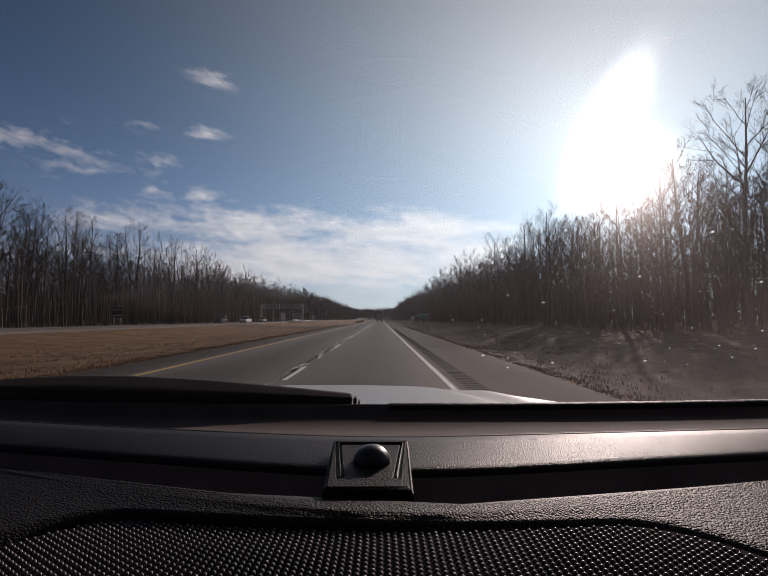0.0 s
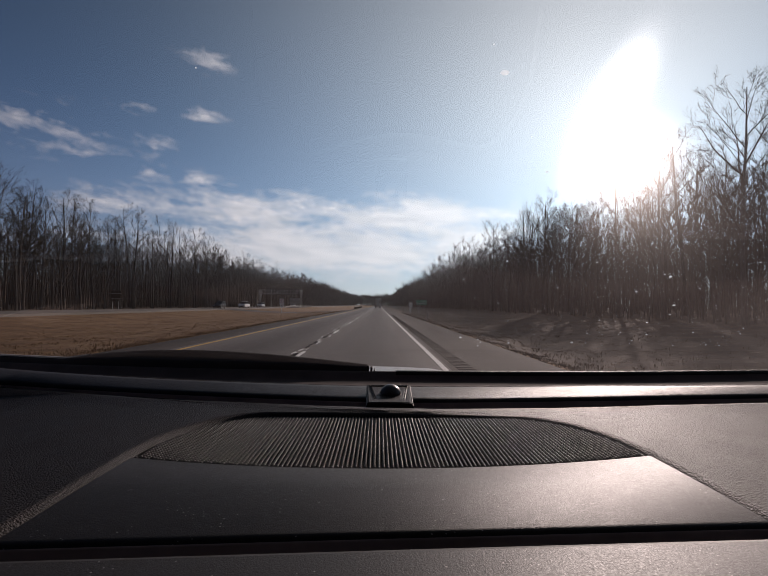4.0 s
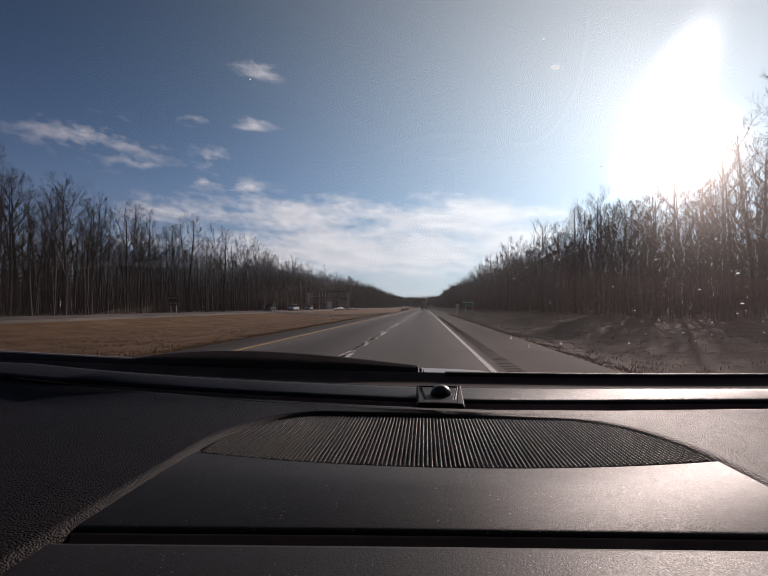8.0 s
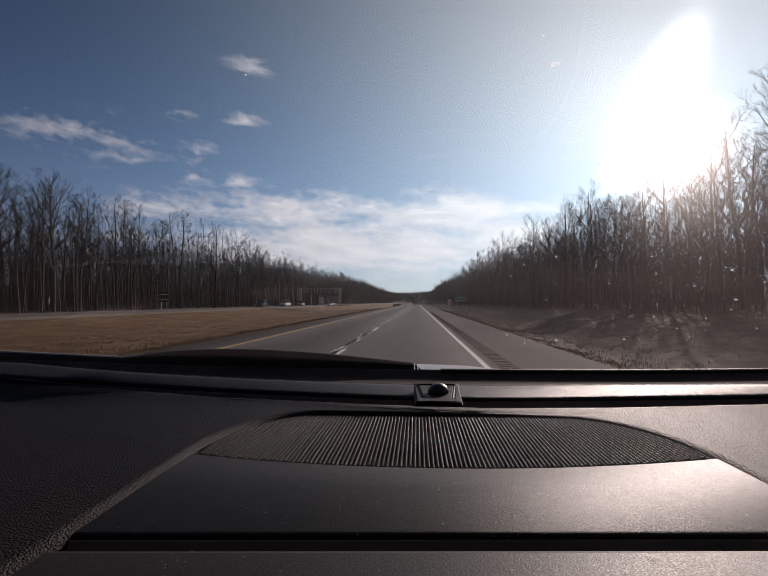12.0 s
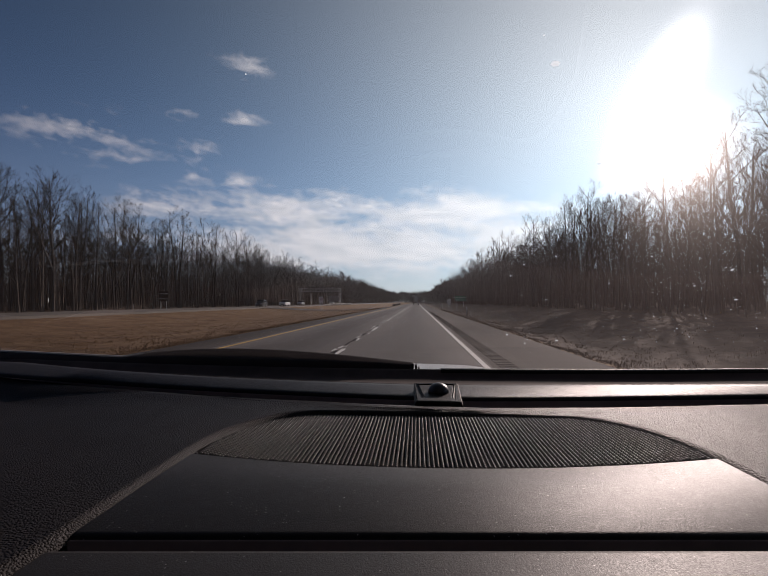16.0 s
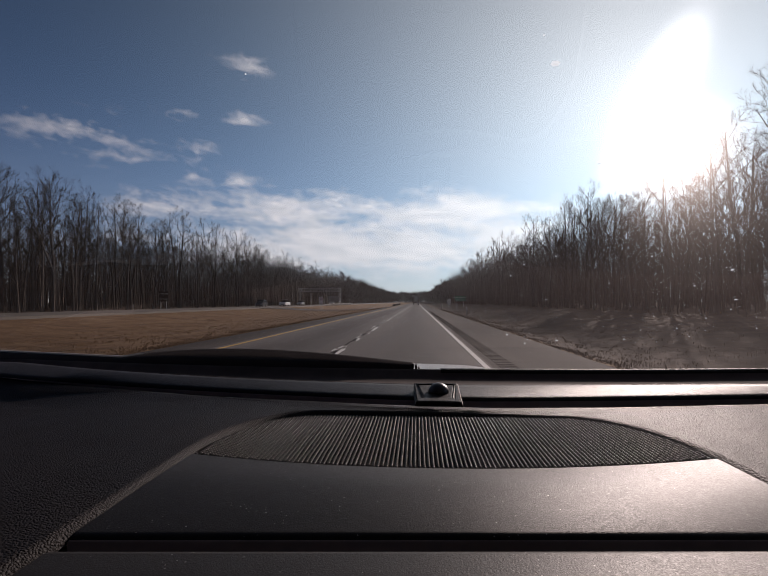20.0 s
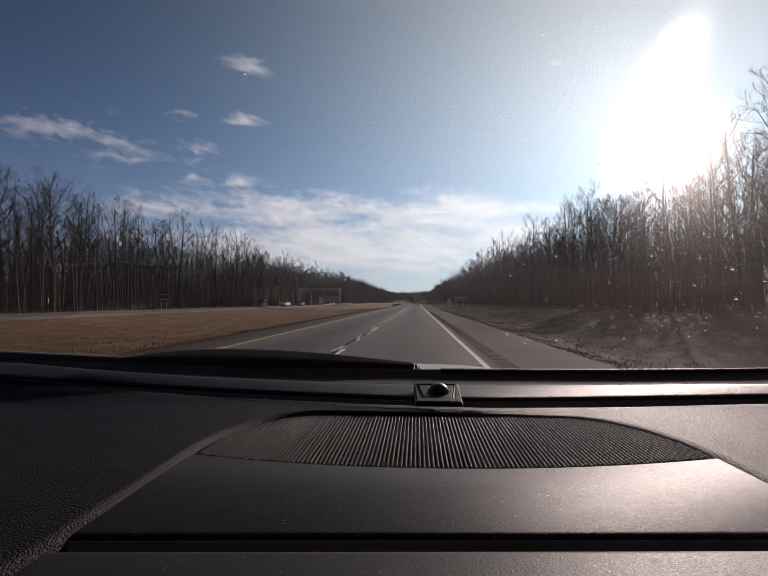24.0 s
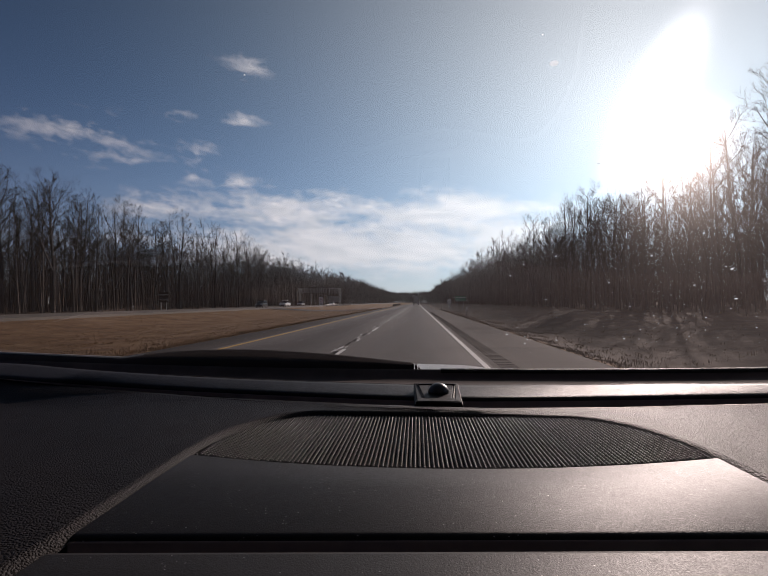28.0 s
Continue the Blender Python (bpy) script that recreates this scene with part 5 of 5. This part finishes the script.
def u_turn_sign(x, y):
    """White plate with a barred circle round a turning arrow, and a smaller plate below it."""
    ob = thing("regulatory_sign", "white no-U-turn sign on one post in the dry median", "road sign", pose(x, y, relief_z(x, y)))
    bm = bmesh.new()
    box(bm, -0.04, 0.04, 0.02, 0.09, -0.3, 3.05, 0.006, 1)
    part("post", bm, M_STEEL, ob, "galvanised steel post")
    bm = bmesh.new()
    box(bm, -0.46, 0.46, -0.012, 0.012, 1.95, 3.10, 0.006, 1)
    plate = part("plate", bm, M_CARWHITE, ob, "white reflective plate")
    bm = bmesh.new()
    for i in range(28):
        t0, t1 = 2 * math.pi * i / 28, 2 * math.pi * (i + 1) / 28
        q = [bm.verts.new((r * math.cos(t), -0.016, 2.56 + r * math.sin(t))) for r, t in ((0.32, t0), (0.32, t1), (0.40, t1), (0.40, t0))]
        bm.faces.new(q)
    bmesh.ops.solidify(bm, geom=bm.faces[:], thickness=0.003)
    part("red_ring", bm, M_SIGNRED, plate)
    bm = bmesh.new()
    box(bm, -0.13, -0.05, -0.017, -0.013, 2.34, 2.66)
    box(bm, 0.05, 0.13, -0.017, -0.013, 2.44, 2.66)
    box(bm, -0.13, 0.13, -0.017, -0.013, 2.66, 2.74)
    part("arrow", bm, M_RUBBER, plate)
    bm = bmesh.new()
    box(bm, -0.40, 0.40, -0.012, 0.012, 1.35, 1.90, 0.006, 1)
    low = part("lower_plate", bm, M_CARWHITE, ob, "white plate with two dark bars of writing")
    for k in (1.52, 1.68):
        bm = bmesh.new()
        box(bm, -0.30, 0.30, -0.017, -0.013, k, k + 0.09)
        part("writing_bar", bm, M_RUBBER, low)


u_turn_sign(-20.5, 102)


def lattice(bm, a, b, w, h, bays, r=0.045):
    """A box truss from a to b: four chords, posts and diagonals."""
    a, b = Vector(a), Vector(b)
    d = (b - a).normalized()
    u = d.cross(Vector((0, 1, 0)) if abs(d.y) < 0.9 else Vector((1, 0, 0))).normalized()
    v = d.cross(u)
    corner = [u * (sx * h / 2) + v * (sy * w / 2) for sx, sy in ((-1, -1), (1, -1), (1, 1), (-1, 1))]
    for c in corner:
        cyl(bm, a + c, b + c, r * 1.5, n=6)
    for i in range(bays):
        p, q = a.lerp(b, i / bays), a.lerp(b, (i + 1) / bays)
        for k in range(4):
            c0, c1 = corner[k], corner[(k + 1) % 4]
            cyl(bm, p + c0, p + c1, r, n=5)
            cyl(bm, p + (c0 if i % 2 else c1), q + (c1 if i % 2 else c0), r, n=5)
    return bm


def make_gantry(y):
    ob = thing("sign_gantry", "grey lattice sign gantry spanning the opposite carriageway", "sign gantry", pose(0, y, 0))
    part("beam", lattice(bmesh.new(), (-51.0, 0, 6.6), (-32.2, 0, 6.6), 1.2, 1.5, 14), M_SIGNBACK, ob, "grey lattice beam")
    for x in (-50.4, -33.0):
        part("leg", lattice(bmesh.new(), (x, 0, relief_z(x, y) - 0.2), (x, 0, 7.6), 1.2, 0.7, 6, 0.05), M_SIGNBACK, ob, "grey lattice leg")
    for x0, x1 in ((-46.6, -42.2), (-41.0, -36.8)):
        bm = bmesh.new()
        box(bm, x0, x1, 0.75, 0.82, 5.3, 8.0, 0.02, 1)
        panel = part("sign_panel", bm, M_DARKSIGN, ob, "dark back of an overhead sign")
        for k in (0.2, 0.5, 0.8):
            bm = bmesh.new()
            box(bm, x0 + (x1 - x0) * k - 0.05, x0 + (x1 - x0) * k + 0.05, 0.62, 0.75, 5.35, 7.95)
            part("stiffener", bm, M_STEEL, panel)


make_gantry(205)


def guardrail(x, y0, y1, label):
    """W-beam rail on steel posts."""
    ob = thing("guardrail", label, "guardrail", pose(x, y0, 0.0), "guardrails in the median")
    prof = [(0.0, 0.44), (-0.06, 0.49), (-0.06, 0.53), (0.0, 0.595), (-0.06, 0.66), (-0.06, 0.70), (0.0, 0.75)]
    v = [(px, yy, pz) for yy in (0.0, y1 - y0) for px, pz in prof]
    n = len(prof)
    v += [(px + 0.006, yy, pz) for px, yy, pz in v]
    f = [(i, i + 1, n + i + 1, n + i) for i in range(n - 1)] + [(2 * n + n + i, 2 * n + n + i + 1, 2 * n + i + 1, 2 * n + i) for i in range(n - 1)]
    mesh_part("w_beam", v, f, M_STEEL, ob, label="galvanised steel rail")
    bm = bmesh.new()
    box(bm, 0.01, 0.16, -0.05, 0.05, -1.0, 0.72, 0.004, 1)
    me = bpy.data.meshes.new("post")
    bm.to_mesh(me), bm.free()
    me.materials.append(M_DARKSIGN)
    for i in range(int((y1 - y0) / 1.9)):
        p = new("post", me)
        p.parent = ob
        p.location = (0, 0.5 + 1.9 * i, 0)


guardrail(-33.4, 175, 245, "galvanised steel guardrail before the gantry leg")
guardrail(-8.3, 165, 245, "galvanised steel guardrail along the median shoulder")


def street_lamp(x, y):
    ob = thing("street_lamp", "tall grey street lamp with one curved arm", "street lamp", pose(x, y, relief_z(x, y)))
    bm = bmesh.new()
    cyl(bm, (0, 0, -0.3), (0, 0, 9.6), 0.11, 0.06, 10)
    part("pole", bm, M_SIGNBACK, ob)
    v, f = [], []
    tube(v, f, [Vector((2.6 * math.sin(t), 0, 9.5 + 0.7 * (1 - math.cos(t * 1.6)))) for t in (0, 0.4, 0.8, 1.2, 1.57)], [0.05] * 5, 6)
    mesh_part("arm", v, f, M_SIGNBACK, ob)
    bm = bmesh.new()
    box(bm, 2.4, 3.2, -0.15, 0.15, 10.62, 10.80, 0.05, 2)
    part("lamp_head", bm, M_SIGNBACK, ob)


street_lamp(-50.5, 228)


def delineator(x, y):
    ob = thing("delineator_post", "slim pale delineator post standing in the verge", "post", pose(x, y, relief_z(x, y)), "delineator posts")
    bm = bmesh.new()
    box(bm, -0.05, 0.05, -0.02, 0.02, -0.3, 1.15, 0.01, 1)
    part("post", bm, M_SIGNBACK, ob)
    bm = bmesh.new()
    box(bm, -0.04, 0.04, -0.028, -0.021, 0.92, 1.08, 0.002, 1)
    part("reflector", bm, M_LAMPWHITE, ob, "pale reflector")


for y in (62, 124, 186, 248):
    delineator(6.4, y)
for y in (80, 150, 230):
    delineator(-48.9, y)


# ---- grass, leaves ----
def tufts(name, spots, material, label, h0, h1, blades=6):
    rng = random.Random(5)
    V, F = [], []
    for x, y, s in spots:
        z = relief_z(x, y)
        for _ in range(blades):
            a, l = rng.uniform(0, 6.28), rng.uniform(h0, h1) * s
            dx, dy = math.cos(a), math.sin(a)
            bx, by = x + rng.gauss(0, 0.09), y + rng.gauss(0, 0.09)
            lean, w = rng.uniform(0.1, 0.7) * l, rng.uniform(0.006, 0.014)
            b = len(V)
            V += [(bx - dy * w, by + dx * w, z - 0.02), (bx + dy * w, by - dx * w, z - 0.02), (bx + dx * lean * 0.5 + dy * w * 0.6, by + dy * lean * 0.5 - dx * w * 0.6, z + l * 0.7), (bx + dx * lean, by + dy * lean, z + l)]
            F += [(b, b + 1, b + 2), (b, b + 2, b + 3)]
    tagged(mesh_part(name, V, F, material), label, "grass", kind="stuff")


def make_grass():
    rng = random.Random(31)
    spots = []
    for _ in range(9000):                                     # median
        y = 9 + 120 * rng.random() ** 1.7
        x = -7.9 - 26 * rng.random() ** 1.3
        spots.append((x, y, rng.uniform(0.5, 1.2)))
    for _ in range(2500):                                     # ragged edge of the median's shoulder
        y = 9 + 110 * rng.random() ** 1.5
        spots.append((-7.85 - abs(rng.gauss(0, 0.35)), y, rng.uniform(0.6, 1.3)))
    tufts("median_grass", spots, M_BLADE, "short dry straw-coloured grass of the median", 0.03, 0.10)
    spots = []
    for _ in range(5000):
        y = 4 + 100 * rng.random() ** 1.6
        x = 4.3 + 19 * rng.random() ** 1.5
        spots.append((x, y, rng.uniform(0.4, 1.3)))
    tufts("verge_grass", spots, M_WEED, "dead brown weeds and grass of the verge", 0.03, 0.12)
    # litter of stones and leaves at the pavement edge
    V, F = [], []
    for i in range(2600):
        y = 5 + 80 * rng.random() ** 1.6
        x = 4.1 + abs(rng.gauss(0, 0.9))
        z, r = relief_z(x, y), rng.uniform(0.012, 0.045)
        b = len(V)
        for j in range(4):
            a = j * math.pi / 2 + rng.uniform(-0.4, 0.4)
            V.append((x + r * math.cos(a), y + r * math.sin(a), z + rng.uniform(0, 0.02)))
        V.append((x, y, z + r * 0.7 + 0.015))
        F += [(b + j, b + (j + 1) % 4, b + 4) for j in range(4)]
    tagged(mesh_part("edge_litter", V, F, M_LITTER), "stones and dead leaves along the pavement edge", "litter", kind="stuff")


make_grass()
